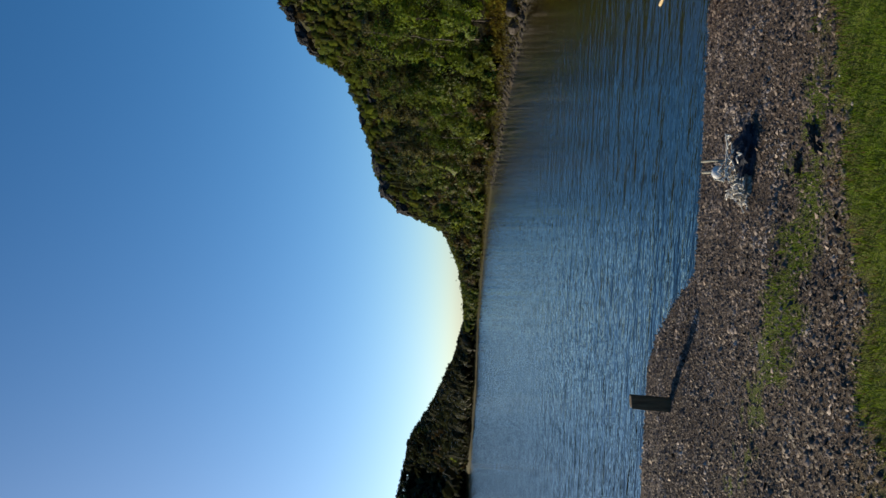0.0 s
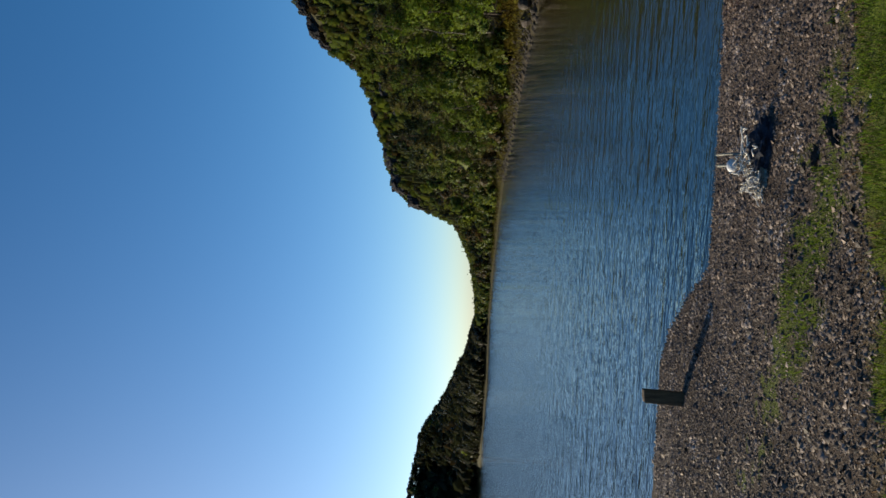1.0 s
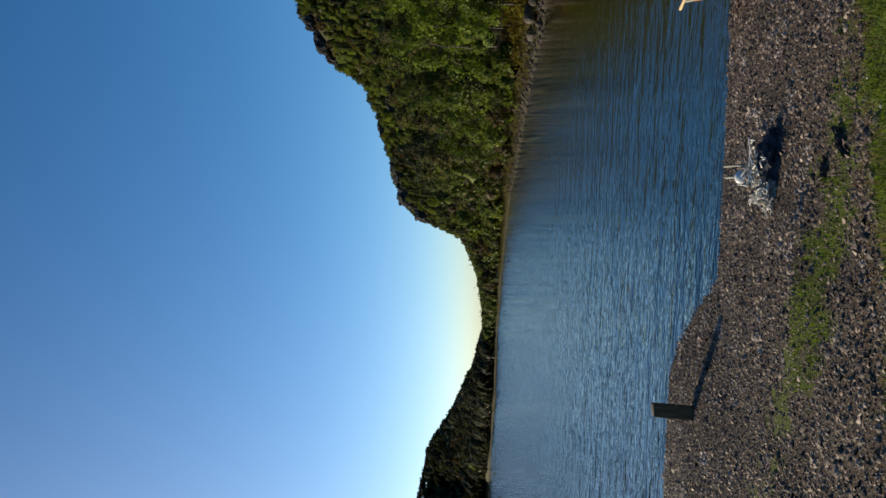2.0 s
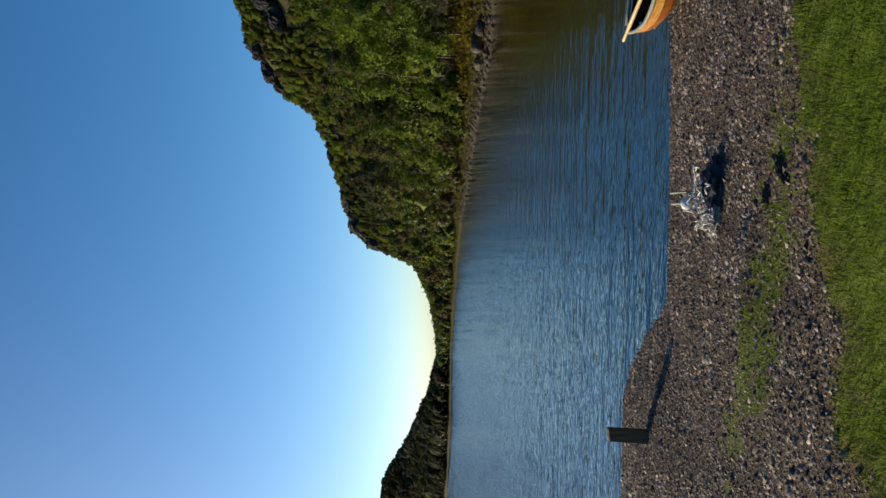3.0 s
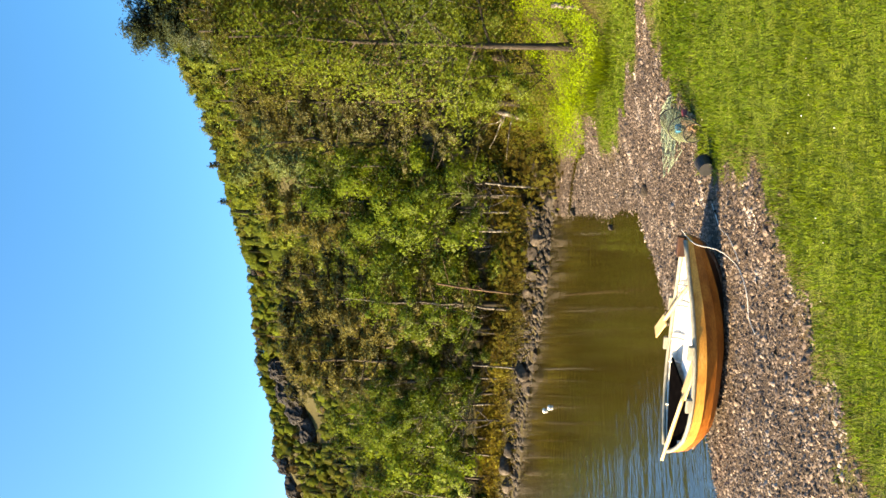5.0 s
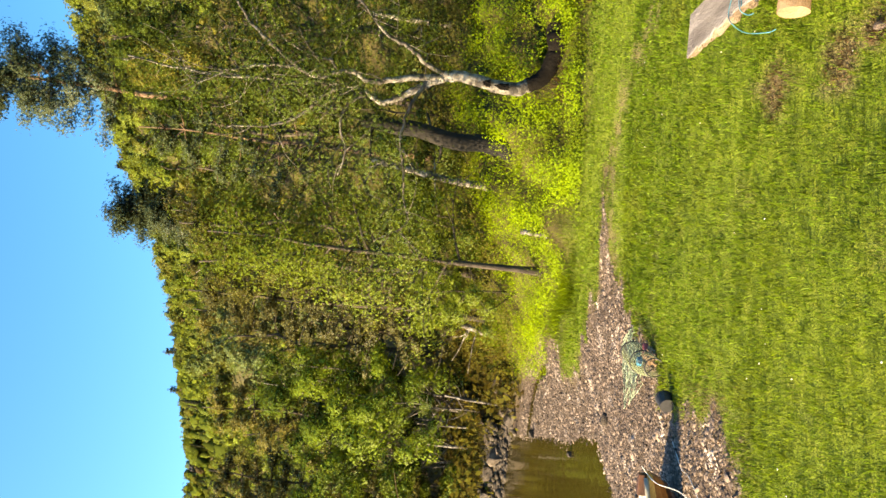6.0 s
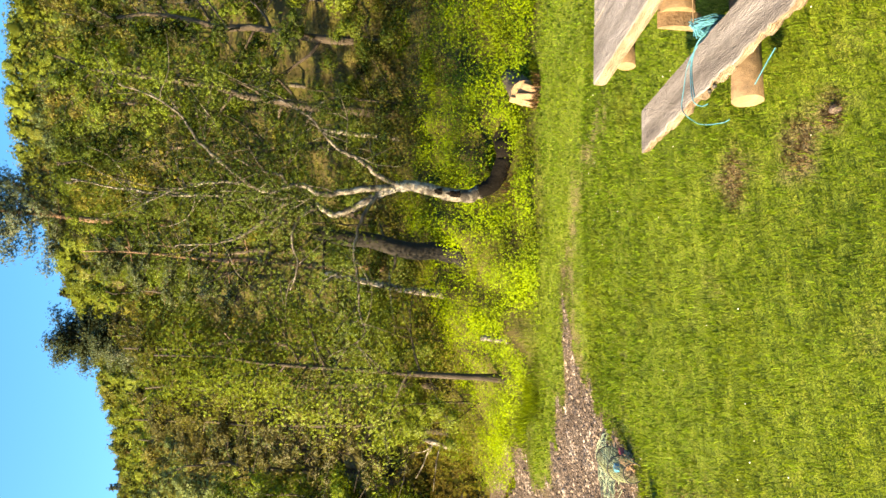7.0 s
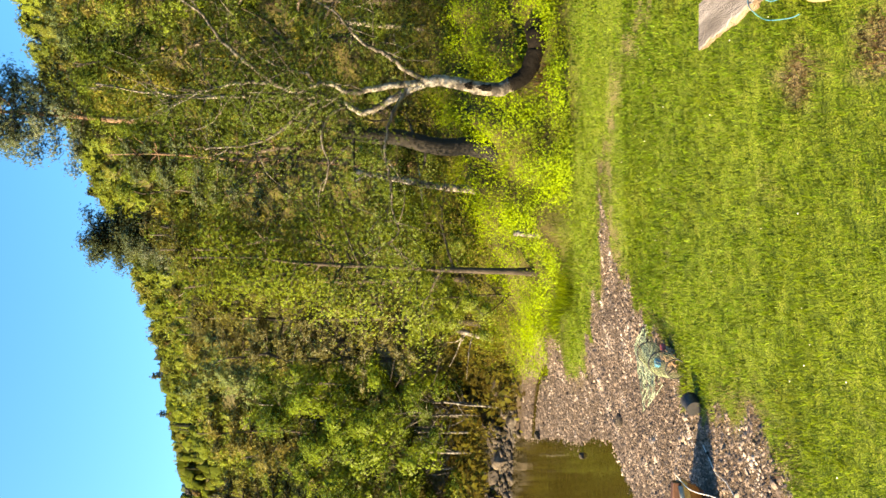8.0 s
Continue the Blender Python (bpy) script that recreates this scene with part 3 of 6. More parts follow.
def build_water():
    bm = bmesh.new()
    ring = [bm.verts.new((x, y, 0)) for x, y in [(-2500, -200), (-30, 4), (-2, 5.5), (6, 7.2), (9, 22), (9, 60), (0, 120), (-40, 500), (-300, 1500), (-2500, 1500)]]
    f = bm.faces.new(ring)
    bmesh.ops.triangulate(bm, faces=[f])
    bm.normal_update()
    for q in bm.faces:
        if q.normal.z < 0:
            q.normal_flip()
    me = bpy.data.meshes.new("water")
    bm.to_mesh(me)
    bm.free()
    me.materials.append(WATER)
    return tagged(new("water", me), "rippled blue lake, still and brown in the sheltered inlet", "lake", kind="structure")


water = build_water()

# ---- trees ----


def limb(start, way, length, bend, n=6):
    """A curving limb: points from start along way, bent upwards by bend, with small kinks."""
    p, d, out = np.array(start, dtype=float), np.array(way, dtype=float), []
    d /= np.linalg.norm(d)
    for k in range(n):
        out.append(p.copy())
        d = d + np.array([0, 0, bend / n]) + rng.normal(size=3) * 0.13
        d /= np.linalg.norm(d)
        p = p + d * length / (n - 1)
    return np.array(out)


def broadleaf(tall, spread, first, limbs, sprays, size, lean=0.06, thick=0.013, droop=0.3, sway=0.018):
    """Arrays for a tree: trunk tube, limb tubes and the leaf sprays' centres."""
    n = 12
    k = np.linspace(0, 1, n)
    wob = np.cumsum(rng.normal(size=(n, 2)) * sway * tall, 0) * k[:, None]
    trunk = np.column_stack([wob[:, 0] + lean * tall * k ** 1.5, wob[:, 1], tall * 0.95 * k - 0.12])
    tubes = [(trunk, thick * tall * (1.15 - k) ** 0.9 + 0.008)]
    tubes[0][1][0] *= 1.5
    tips = [trunk[-1], trunk[-2]]
    for j in range(limbs):
        s = first + (0.95 - first) * (j + rng.uniform(0, 1)) / limbs
        at = np.array([np.interp(s, k, trunk[:, c]) for c in range(3)])
        a = j * 2.4 + rng.uniform(-0.5, 0.5)
        long = spread * (1.12 - 0.75 * max(0, (s - first) / (1 - first))) * rng.uniform(0.7, 1.15)
        b = limb(at, (math.cos(a), math.sin(a), 0.55), long, 0.5 - droop)
        r = thick * tall * (1.1 - s) * 0.5 + 0.006
        tubes.append((b, np.linspace(r, 0.005, len(b))))
        tips += list(b[2:])
        for q in (2, 3, 4):
            c = limb(b[q], b[q] - b[q - 1] + rng.normal(size=3) * 0.5 * long / 5, long * 0.4, -droop * 0.6, 4)
            tubes.append((c, np.linspace(r * 0.4, 0.004, len(c))))
            tips += list(c[1:])
    return tubes, tips


def conifer(tall, spread, first, whorls, cone=0.9):
    n = 10
    k = np.linspace(0, 1, n)
    wob = np.cumsum(rng.normal(size=(n, 2)) * 0.006 * tall, 0)
    trunk = np.column_stack([wob, tall * k - 0.12])
    tubes = [(trunk, 0.014 * tall * (1.1 - k) + 0.006)]
    tips = [trunk[-1]]
    for w in range(whorls):
        s = first + (0.98 - first) * w / whorls
        at = np.array([np.interp(s, k, trunk[:, c]) for c in range(3)])
        for q in range(5):
            a = q * 1.257 + w * 0.7 + rng.uniform(-0.4, 0.4)
            long = spread * (1 - cone * (s - first) / (1 - first)) * rng.uniform(0.6, 1.15) + 0.15
            b = limb(at, (math.cos(a), math.sin(a), 0.12), long, 0.15, 5)
            tubes.append((b, np.linspace(0.03, 0.006, len(b))))
            tips += list(b[1:]) + list(b[2:])
    return tubes, tips


def tree(name, label, made, bark, leaf, sprays, size, blob, flat=0.8, droop=0.3, category="tree", sides=6, puffs=0, core=0.4):
    tubes, tips = made
    ob = thing(name, (0, 0, 0), label, category, group="trees of the wood")
    part("trunk", tubes_mesh("trunk", tubes if sides > 3 else tubes[:1] + tubes[1::3], bark, sides), bark, ob)
    if puffs:
        leaves, (at, radii) = leaves_arrays(tips, blob, sprays, size, flat, droop, puffs)
        part("crown", crown_mesh("crown", leaves, clump_arrays(at, radii * core, 0.32), leaf), leaf, ob)
    else:
        v, f, soft = leaves_arrays(tips, blob, sprays, size, flat, droop)
        part("crown", mesh_np("crown", v, f, leaf, soft=soft), leaf, ob)
    return ob


def near_set(share, size, sides, many, lump):
    """The kinds of tree of the wood, with leaves of about that size."""
    n = lambda k: int(k * share)
    return [
        tree("birch_tree", "young birch in fresh yellow-green leaf on the bank", broadleaf(8.5, 2.5, 0.10, 18, 0, 0, thick=0.008), BRANCH_BARK, FRESH_LEAF, n(9000), size, 0.44 * lump, sides=sides, puffs=int(71 * many), core=0.3),
        tree("birch_tree", "slender birch with small olive-green leaves", broadleaf(9.5, 2.6, 0.2, 18, 0, 0), DARK_BARK, BIRCH_LEAF, n(8200), size, 0.44 * lump, sides=sides, puffs=int(92 * many), core=0.3),
        tree("birch_tree", "birch just coming into leaf, brownish twigs showing", broadleaf(10, 2.6, 0.2, 18, 0, 0), DARK_BARK, BUD_LEAF, n(7600), size * 0.9, 0.42 * lump, sides=sides, puffs=int(96 * many), core=0.3),
        tree("willow_tree", "grey-green leafy sallow at the edge of the wood", broadleaf(7.5, 2.9, 0.2, 15, 0, 0), DARK_BARK, GREY_LEAF, n(9000), size, 0.44 * lump, sides=sides, puffs=int(63 * many), core=0.3),
        tree("pine_tree", "scots pine with dark olive needles and reddish trunk", conifer(11, 2.3, 0.4, 9, 0.6), PINE_BARK, PINE_LEAF, n(8000), size * 1.1, 0.42 * lump, 0.55 * lump, sides=sides, puffs=int(84 * many), core=0.36),
        tree("conifer_tree", "brownish drooping conifer among the birches", conifer(10, 2.5, 0.16, 13, 0.85), DARK_BARK, BROWN_LEAF, n(9000), size * 1.1, 0.40 * lump, 0.5, 0.42 * lump, sides=sides, puffs=int(112 * many), core=0.36),
        tree("birch_tree", "broad birch with dense bright green crown", broadleaf(7.5, 3.0, 0.08, 20, 0, 0, thick=0.008), BRANCH_BARK, FRESH_LEAF, n(10500), size, 0.44 * lump, sides=sides, puffs=int(63 * many), core=0.3),
        tree("bush", "low leafy bush at the foot of the wood", broadleaf(2.6, 1.3, 0.05, 10, 0, 0, thick=0.008), DARK_BARK, BIRCH_LEAF, n(4200), size * 0.8, 0.34, category="bush", sides=sides, puffs=int(16 * many)),
    ]


TALL = [8.5, 9.5, 10, 7.5, 11, 10, 7.5, 2.6]
# finer leaves close by, coarser ones further up the slope
TREES = {"fine": near_set(0.95, 0.049, 5, 1.0, 1.0), "middle": near_set(0.6, 0.068, 4, 0.7, 1.2), "coarse": near_set(0.25, 0.108, 3, 0.42, 1.6)}
used = set()


def skyline(x, y):
    t = np.array(RIDGE)
    return math.hypot(x, y) * math.tan(radians(float(np.interp(math.degrees(math.atan2(x, y)), t[:, 0], t[:, 1])))) + 2.5


def plant(kind, x, y, turn=0.0, scale=1.0, sink=0.0):
    """Plant a tree; none stands up over the skyline of the slope behind it."""
    r, z = math.hypot(x, y), height(x, y)
    level = "fine" if r < 20 else "middle" if r < 33 else "coarse"
    scale = min(scale, max(0.35, (skyline(x, y) * 0.93 - z) / TALL[kind]))
    m = pose(x, y, z - sink, 0, 0, turn) @ Matrix.Scale(scale, 4)
    first = TREES[level][kind]
    if (level, kind) not in used:
        used.add((level, kind))
        first.matrix_world = m
        return first
    t = copy_thing(first, pose(0, 0, 0))
    t.matrix_basis = m
    return t


def remove_unplanted():
    """Take away the kinds that no place asked for."""
    for level, kinds in TREES.items():
        for kind, ob in enumerate(kinds):
            if (level, kind) not in used:
                for o in (*ob.children_recursive, ob):
                    bpy.data.objects.remove(o)


# room round the single trees at the edge
CLEARINGS = [(9.2, 8.0, 3.6), (9.1, 10.2, 2.6), (7.4, 11.5, 2.0), (9.3, 6.7, 2.5)]


def scatter_wood():
    """The wood that stands near enough to tell its trees apart."""
    placed = []
    g = np.random.default_rng(21)
    edge = np.array([(-12, 76), (-8.8, 57), (-5.5, 48), (-2.6, 41.5), (0.5, 35.5), (5, 32), (8.4, 29), (12, 26.5), (16, 25.5), (20, 24), (25, 21), (30, 18.5), (34, 18),
                     (45, 18.5), (60, 18), (78, 18)])
    for _ in range(9000):
        az = g.uniform(-11, 76)
        r0 = np.interp(az, edge[:, 0], edge[:, 1])
        r = r0 + (g.uniform(0, 1) ** 1.4) * 24
        x, y = r * math.sin(radians(az)), r * math.cos(radians(az))
        if any((x - a) ** 2 + (y - b) ** 2 < c * c for a, b, c in CLEARINGS):
            continue
        if all((x - a) ** 2 + (y - b) ** 2 > 2.8 ** 2 for a, b in placed):
            placed.append((x, y))
            front = r - r0 < 4
            if az < 9:
                kind = g.choice([0, 1, 4, 5, 6, 3, 2], p=[0.12, 0.22, 0.14, 0.3, 0.08, 0.05, 0.09])
            elif az < 26:
                kind = g.choice([0, 1, 4, 5, 6, 3, 2], p=[0.22, 0.12, 0.08, 0.26, 0.2, 0.05, 0.07])
            else:
                kind = g.choice([0, 1, 4, 5, 6, 3, 2], p=[0.09, 0.25, 0.07, 0.17, 0.08, 0.08, 0.26])
            size = g.uniform(0.75, 1.1) * (0.8 if front else 1.0) * (0.85 if az < 26 else 1.0)
            plant(kind, x, y, g.uniform(0, 360), size)
        if len(placed) >= 175:
            break


scatter_wood()


def scatter_bushes():
    """Low bushes at the foot of the wood and along the bank."""
    g = np.random.default_rng(33)
    for x, y in ((14.6, 9.2), (13.4, 10.2), (13.8, 11.6), (10.9, 13.0), (9.9, 14.2), (8.9, 15.4), (9.6, 18.6), (9.2, 21.8), (8.2, 24.8), (6.2, 27.4), (15.2, 7.4), (12.2, 12.6),
                 (5.2, 29.4), (3.6, 31.4), (1.9, 34.2), (0.3, 36.8), (-1.6, 41.5), (-3.8, 48.2), (-7.0, 56.0), (16.5, 8.6), (8.2, 13.9), (9.4, 13.0), (7.4, 26.2), (4.4, 30.6)):
        plant(7, x + g.uniform(-0.4, 0.4), y + g.uniform(-0.4, 0.4), g.uniform(0, 360), g.uniform(0.55, 1.15))


scatter_bushes()


def tall_pine(x, y, tall, label):
    """A pine that stands over the wood: bare red trunk and an open flat crown."""
    tubes, tips = conifer(tall, tall * 0.19, 0.42, 12, 0.4)
    ob = tree("pine_tree", label, (tubes, tips), PINE_BARK, PINE_LEAF, 20000, 0.1, 0.3, 0.55)
    ob.matrix_world = pose(x, y, height(x, y))


tall_pine(27.4, 29.2, 14.8, "tall scots pine rising above the wood, open blue-green crown")
tall_pine(26.4, 39.0, 11.3, "scots pine with a small round crown on the skyline")


def ridge_spruce(turn, r, tall):
    """A small spruce standing out on the ridge."""
    x, y = r * math.sin(radians(turn)), r * math.cos(radians(turn))
    ob = tree("spruce_tree", "small dark spruce standing out on the skyline", conifer(tall, tall * 0.26, 0.05, 9, 0.95), PINE_BARK, FAR_DARK, 500, 0.3, 0.22, 0.6, 0.4, sides=3)
    ob.matrix_world = pose(x, y, skyline(x, y) - tall * 0.72)


ridge_spruce(21.1, 196, 7.5)
ridge_spruce(23.9, 172, 6.0)
ridge_spruce(37.6, 128, 4.5)


def slope_place(turn, rise):
    """Where the sight line of that turn and rise, from the meadow, meets the slope."""
    r = np.geomspace(60, 900, 900)
    x, y = r * math.sin(radians(turn)), r * math.cos(radians(turn))
    z = lie(x, y)[0] - 2.43 - r * math.tan(radians(rise))
    k = int(np.argmax(z > 0)) if (z > 0).any() else int(np.argmax(z))
    return float(r[k])


# bare crags on the mountain: turn, rise, half width, half height (degrees), seed
CRAGS = [(8.2, 13.4, 0.9, 0.8, 1.0), (6.7, 12.5, 1.2, 1.0, 2.0), (5.3, 11.7, 1.2, 1.0, 3.0), (3.6, 10.8, 1.1, 0.8, 9.0), (1.3, 12.6, 0.8, 0.5, 10.0), (-0.2, 12.2, 1.1, 0.7, 4.0), (-1.5, 11.5, 0.5, 0.6, 8.0),
         (-4.8, 6.8, 0.8, 0.5, 5.0), (-6.5, 5.8, 0.7, 0.45, 6.0), (-6.3, 8.0, 1.0, 0.35, 12.0), (-9.8, 6.6, 1.3, 0.75, 7.0), (-11.8, 5.9, 1.2, 0.8, 13.0), (-13.4, 4.5, 0.7, 0.8, 14.0), (15.9, 15.9, 0.6, 0.3, 15.0)]
CRAGS = [(turn, r, r * math.tan(radians(wide)), r * math.tan(radians(tall)), seed) for turn, rise, wide, tall, seed in CRAGS for r in (slope_place(turn, rise),)]


def bare(x, y):
    """True where a crag leaves no room for trees."""
    out = np.zeros(x.shape, dtype=bool)
    for turn, r, wide, tall, _ in CRAGS:
        a = radians(turn)
        side, ahead = x * math.cos(a) - y * math.sin(a), x * math.sin(a) + y * math.cos(a) - r
        out |= (np.abs(side) < wide * 0.8) & (ahead > -4.5 * tall - 16) & (ahead < 1.0 * tall)
    return out


def wood_tones(x, y, az, r, g):
    """Leaf colour of each tree of the slopes: fresh and dull green, brown budding and dark evergreens, in drifts; the
    far left hill is darkened as backlit shade.
    """
    n = len(x)
    fresh, green, olive, brown, dark = np.array([[0.128, 0.172, 0.026], [0.092, 0.126, 0.022], [0.098, 0.106, 0.0245], [0.0802, 0.0598, 0.0272], [0.0354, 0.0408, 0.0190]])
    drift, lot = waves_of(x, y, 90, 8) + 0.5 * waves_of(x, y, 30, 9), g.uniform(0, 1, n)
    k = np.clip(drift * 0.5 + g.normal(size=n) * 0.25 + np.interp(az, [10, 20], [0.45, 0.7]), 0, 1)[:, None]
    tone = olive + (green - olive) * np.clip(k * 2, 0, 1) + (fresh - green) * np.clip(k * 2 - 1, 0, 1)
    browns = np.exp(-((az + 7.5) / 3.2) ** 2) * ((r > 62) & (r < 190)) * 0.75 + 0.14 * (waves_of(x, y, 45, 10) > 0.35) + 0.05
    # left of -23 the dark tone stands for the hill's backlit shade
    dark_share = 0.05 + 0.25 * (waves_of(x, y, 55, 14) > 0.55) + 0.3 * ((az < -8) & (r > 100) & (r < 420)) + np.where(az < -23, 0.85, 0)
    browns, dark_share = np.where(az > 16, browns * 0.25, browns), np.where(az > 16, dark_share * 0.4, dark_share)
    tone[lot < browns] = brown
    tone[lot > 1 - dark_share] = dark
    return tone * g.uniform(0.75, 1.2, (n, 1)), lot > 1 - dark_share


def far_woods():
    """The woods on the slopes: small leafy crowns, too many to count."""
    g = np.random.default_rng(5)
    t = np.array(RIDGE)
    first = np.array([(-180, 120), (-60, 200), (-33, 200), (-30, 200), (-24, 110), (-18, 118), (-12, 72), (-8.8, 55), (-5.5, 47), (-2.6, 41), (0.5, 44), (5, 48),
                      (12, 52), (20, 48), (25, 45), (32, 42), (60, 42), (80, 44), (180, 120)])
    rows, r = [], 40.0
    while r < 1150:
        s = float(np.interp(r, [40, 150, 200, 400, 1150], [3.5, 3.2, 2.7, 4.4, 9.0]))
        az = np.arange(-47, 68, math.degrees(s / r))
        az = az + g.uniform(-0.5, 0.5, len(az)) * math.degrees(s / r)
        rr = r + g.uniform(-0.5, 0.5, len(az)) * s
        x, y = rr * np.sin(np.radians(az)), rr * np.cos(np.radians(az))
        ok = (rr > np.interp(az, first[:, 0], first[:, 1])) & (rr < np.interp(az, t[:, 0], t[:, 2]) * 1.04) & ~bare(x, y)
        ok &= g.uniform(0, 1, len(az)) < 0.93
        rows.append(np.column_stack([x, y, np.full(len(x), s) * np.where(az < -22, 1.25, 1.0)])[ok])
        r += s
    # low bushes close to the water, all along the far shore
    for (x0, y0), (x1, y1) in zip(FAR_SHORE[:10], FAR_SHORE[1:11]):
        long, grow = math.hypot(x1 - x0, y1 - y0), max(1.0, math.hypot(x1, y1) / 100)
        k = np.linspace(0, 1, int(long / 0.45 / grow))
        x, y = x0 + (x1 - x0) * k, y0 + (y1 - y0) * k
        off = g.uniform(0.1, 2.4, len(k)) * grow
        rows.append(np.column_stack([x - off * (y1 - y0) / long, y + off * (x1 - x0) / long, g.uniform(0.7, 1.7, len(k)) * grow]))
    p = np.vstack(rows)
    z, d = lie(p[:, 0], p[:, 1])
    p, z = p[d > 0.3], z[d > 0.3]
    m = len(p)
    away, turn = np.hypot(p[:, 0], p[:, 1]), np.degrees(np.arctan2(p[:, 0], p[:, 1]))
    tone, slim = wood_tones(p[:, 0], p[:, 1], turn, away, g)
    slim &= turn > -23
    size = p[:, 2] * g.uniform(0.7, 1.3, m)
    room = away * np.tan(np.radians(np.interp(turn, t[:, 0], t[:, 1]))) + 2.5 - z
    h = np.minimum(size * np.where(slim, 2.3, 1.75) * g.uniform(0.8, 1.2, m), np.maximum(room, 1.4) * g.uniform(0.8, 1.05, m))
    # lumpy clumps, many on the nearer crowns and one or two far off, and small sprays that break their outline
    centres, radii, whose, forms = [], [], [], []
    for k in range(5):
        sel = np.flatnonzero((away < 165) if k > 1 else (away < 260) | (k == 0))
        n, near = len(sel), away[sel] < 165
        thin = np.where(slim[sel], 0.55, 1.0)
        u = unit(g.normal(size=(n, 3))) * g.uniform(0.5, 1.0, (n, 1)) * np.where(near, 0.62, 0.25)[:, None]
        lift = np.clip(0.55 + u[:, 2] * 0.55, 0.15, 0.92)
        taper = np.where(slim[sel], 1.25 - lift, 1.12 - 0.35 * lift)
        wide = size[sel] * np.where(near, 0.36, 0.56 if k == 0 else 0.42) * thin * taper * g.uniform(0.8, 1.3, n)
        centres.append(np.column_stack([p[sel, 0] + u[:, 0] * size[sel] * 0.72 * thin * taper, p[sel, 1] + u[:, 1] * size[sel] * 0.72 * thin * taper, z[sel] + h[sel] * lift]))
        radii.append(np.column_stack([wide, wide, np.where(near, wide * np.where(slim[sel], 1.1, 0.95), h[sel] * 0.36) * g.uniform(0.9, 1.2, n)]))
        whose.append(sel)
        forms.append(unit(u + np.array([0, 0, 0.35])))
    forms = np.vstack(forms)
    centres, radii, whose = np.vstack(centres), np.vstack(radii), np.concatenate(whose)
    cv, cf, cs = clump_arrays(centres, radii * np.where(away[whose] < 75, 0.3, np.where(away[whose] < 165, 0.42, 0.8))[:, None], 0.3)
    per = len(cv) // len(centres)
    clumps = cv, cf, unit(cs * 0.7 + np.repeat(forms, per, 0) * 0.8)
    cr = away[whose]
    pick = np.repeat(np.arange(len(centres)), np.where(cr < 75, 46, np.where(cr < 165, 27, np.where(cr < 260, 9, 7))))
    n = len(pick)
    u = unit(g.normal(size=(n, 3)))
    c = centres[pick] + u * radii[pick] * g.uniform(0.62, 1.15, (n, 1))
    out = unit(u + g.normal(size=u.shape) * 0.4)
    a = unit(np.cross(out, g.normal(size=u.shape)))
    b = np.cross(out, a)
    q = (np.where(cr < 75, 0.13, np.where(cr < 165, 0.2, radii[:, 0] * 0.26))[pick])[:, None] * g.uniform(0.6, 1.3, (n, 1))
    v = np.stack([c - a * q, c - b * q * 0.8, c + a * q, c + b * q * 0.8], 1).reshape(-1, 3)
    i = np.arange(n)[:, None] * 4
    soft = np.repeat(unit(u * 0.55 + forms[pick] * 0.55 + out * 0.2 + np.array([0, 0, 0.5])), 4, 0)
    tones = np.vstack([np.repeat(tone[whose][pick], 4, 0), np.repeat(tone[whose], per, 0)])
    me = crown_mesh("far_woods", (v, np.hstack([i, i + 1, i + 2, i + 3]), soft), clumps, FAR_LEAF, tones)
    tagged(new("far_woods", me), "distant spring woods in green, brown and dark drifts on the slopes", "woods", kind="stuff")


far_woods()

# ---- boat ----
BOAT_LONG = 2.27


def hull_point(s, k):
    """Place on the hull: s from stern to stem, k from keel to gunwale (half the breadth side)."""
    beam = float(np.interp(s, [0, 0.05, 0.1, 0.2, 0.3, 0.4, 0.5, 0.6, 0.7, 0.8, 0.9, 0.96, 1], [0.05, 0.17, 0.27, 0.42, 0.485, 0.495, 0.475, 0.43, 0.36, 0.265, 0.15, 0.07, 0.012]))
    sheer = 0.36 + 0.10 * max(0, s - 0.4) ** 2 / 0.36 + 0.06 * max(0, 0.4 - s) ** 2 / 0.16
    keel = 0.02 + 0.27 * max(0, s - 0.55) ** 2 / 0.2 + 0.16 * max(0, 0.3 - s) ** 2 / 0.09
    y = beam * math.sin(k * math.pi / 2) ** 0.88
    z = keel + (sheer - keel) * (k ** 1.5 * 0.9 + 0.1 * k)
    rake = 0.10 * (k - 0.3) if s > 0.9 else 0
    return Vector((s * BOAT_LONG + rake * max(0, s - 0.9) * 10, y, z))


def strake(side, k0, k1, lap):
    """One plank of the clinker hull, with thickness; its outer face lies over the one below."""
    bm = bmesh.new()
    n = 22
    rows = []
    for i in range(n + 1):
        s = i / n
        lo, hi = hull_point(s, k0), hull_point(s, k1)
        out = Vector((0, 1, -0.5)).normalized() * lap
        ring = [lo + out, hi + out * 0.3, hi + out * 0.3 - Vector((0, 0.014, 0)), lo - Vector((0, 0.003, 0))]
        rows.append([bm.verts.new((p.x, max(p.y, 0.004) * side, p.z)) for p in ring])
    for a, b in zip(rows, rows[1:]):
        for q in range(4):
            f = [a[q], b[q], b[(q + 1) % 4], a[(q + 1) % 4]]
            face = bm.faces.new(f if side > 0 else f[::-1])
            face.material_index = 1 if q == 2 else 0
    bm.faces.new(rows[0] if side < 0 else rows[0][::-1])
    bm.faces.new(rows[-1][::-1] if side < 0 else rows[-1])
    bmesh.ops.recalc_face_normals(bm, faces=list(bm.faces))
    return bm


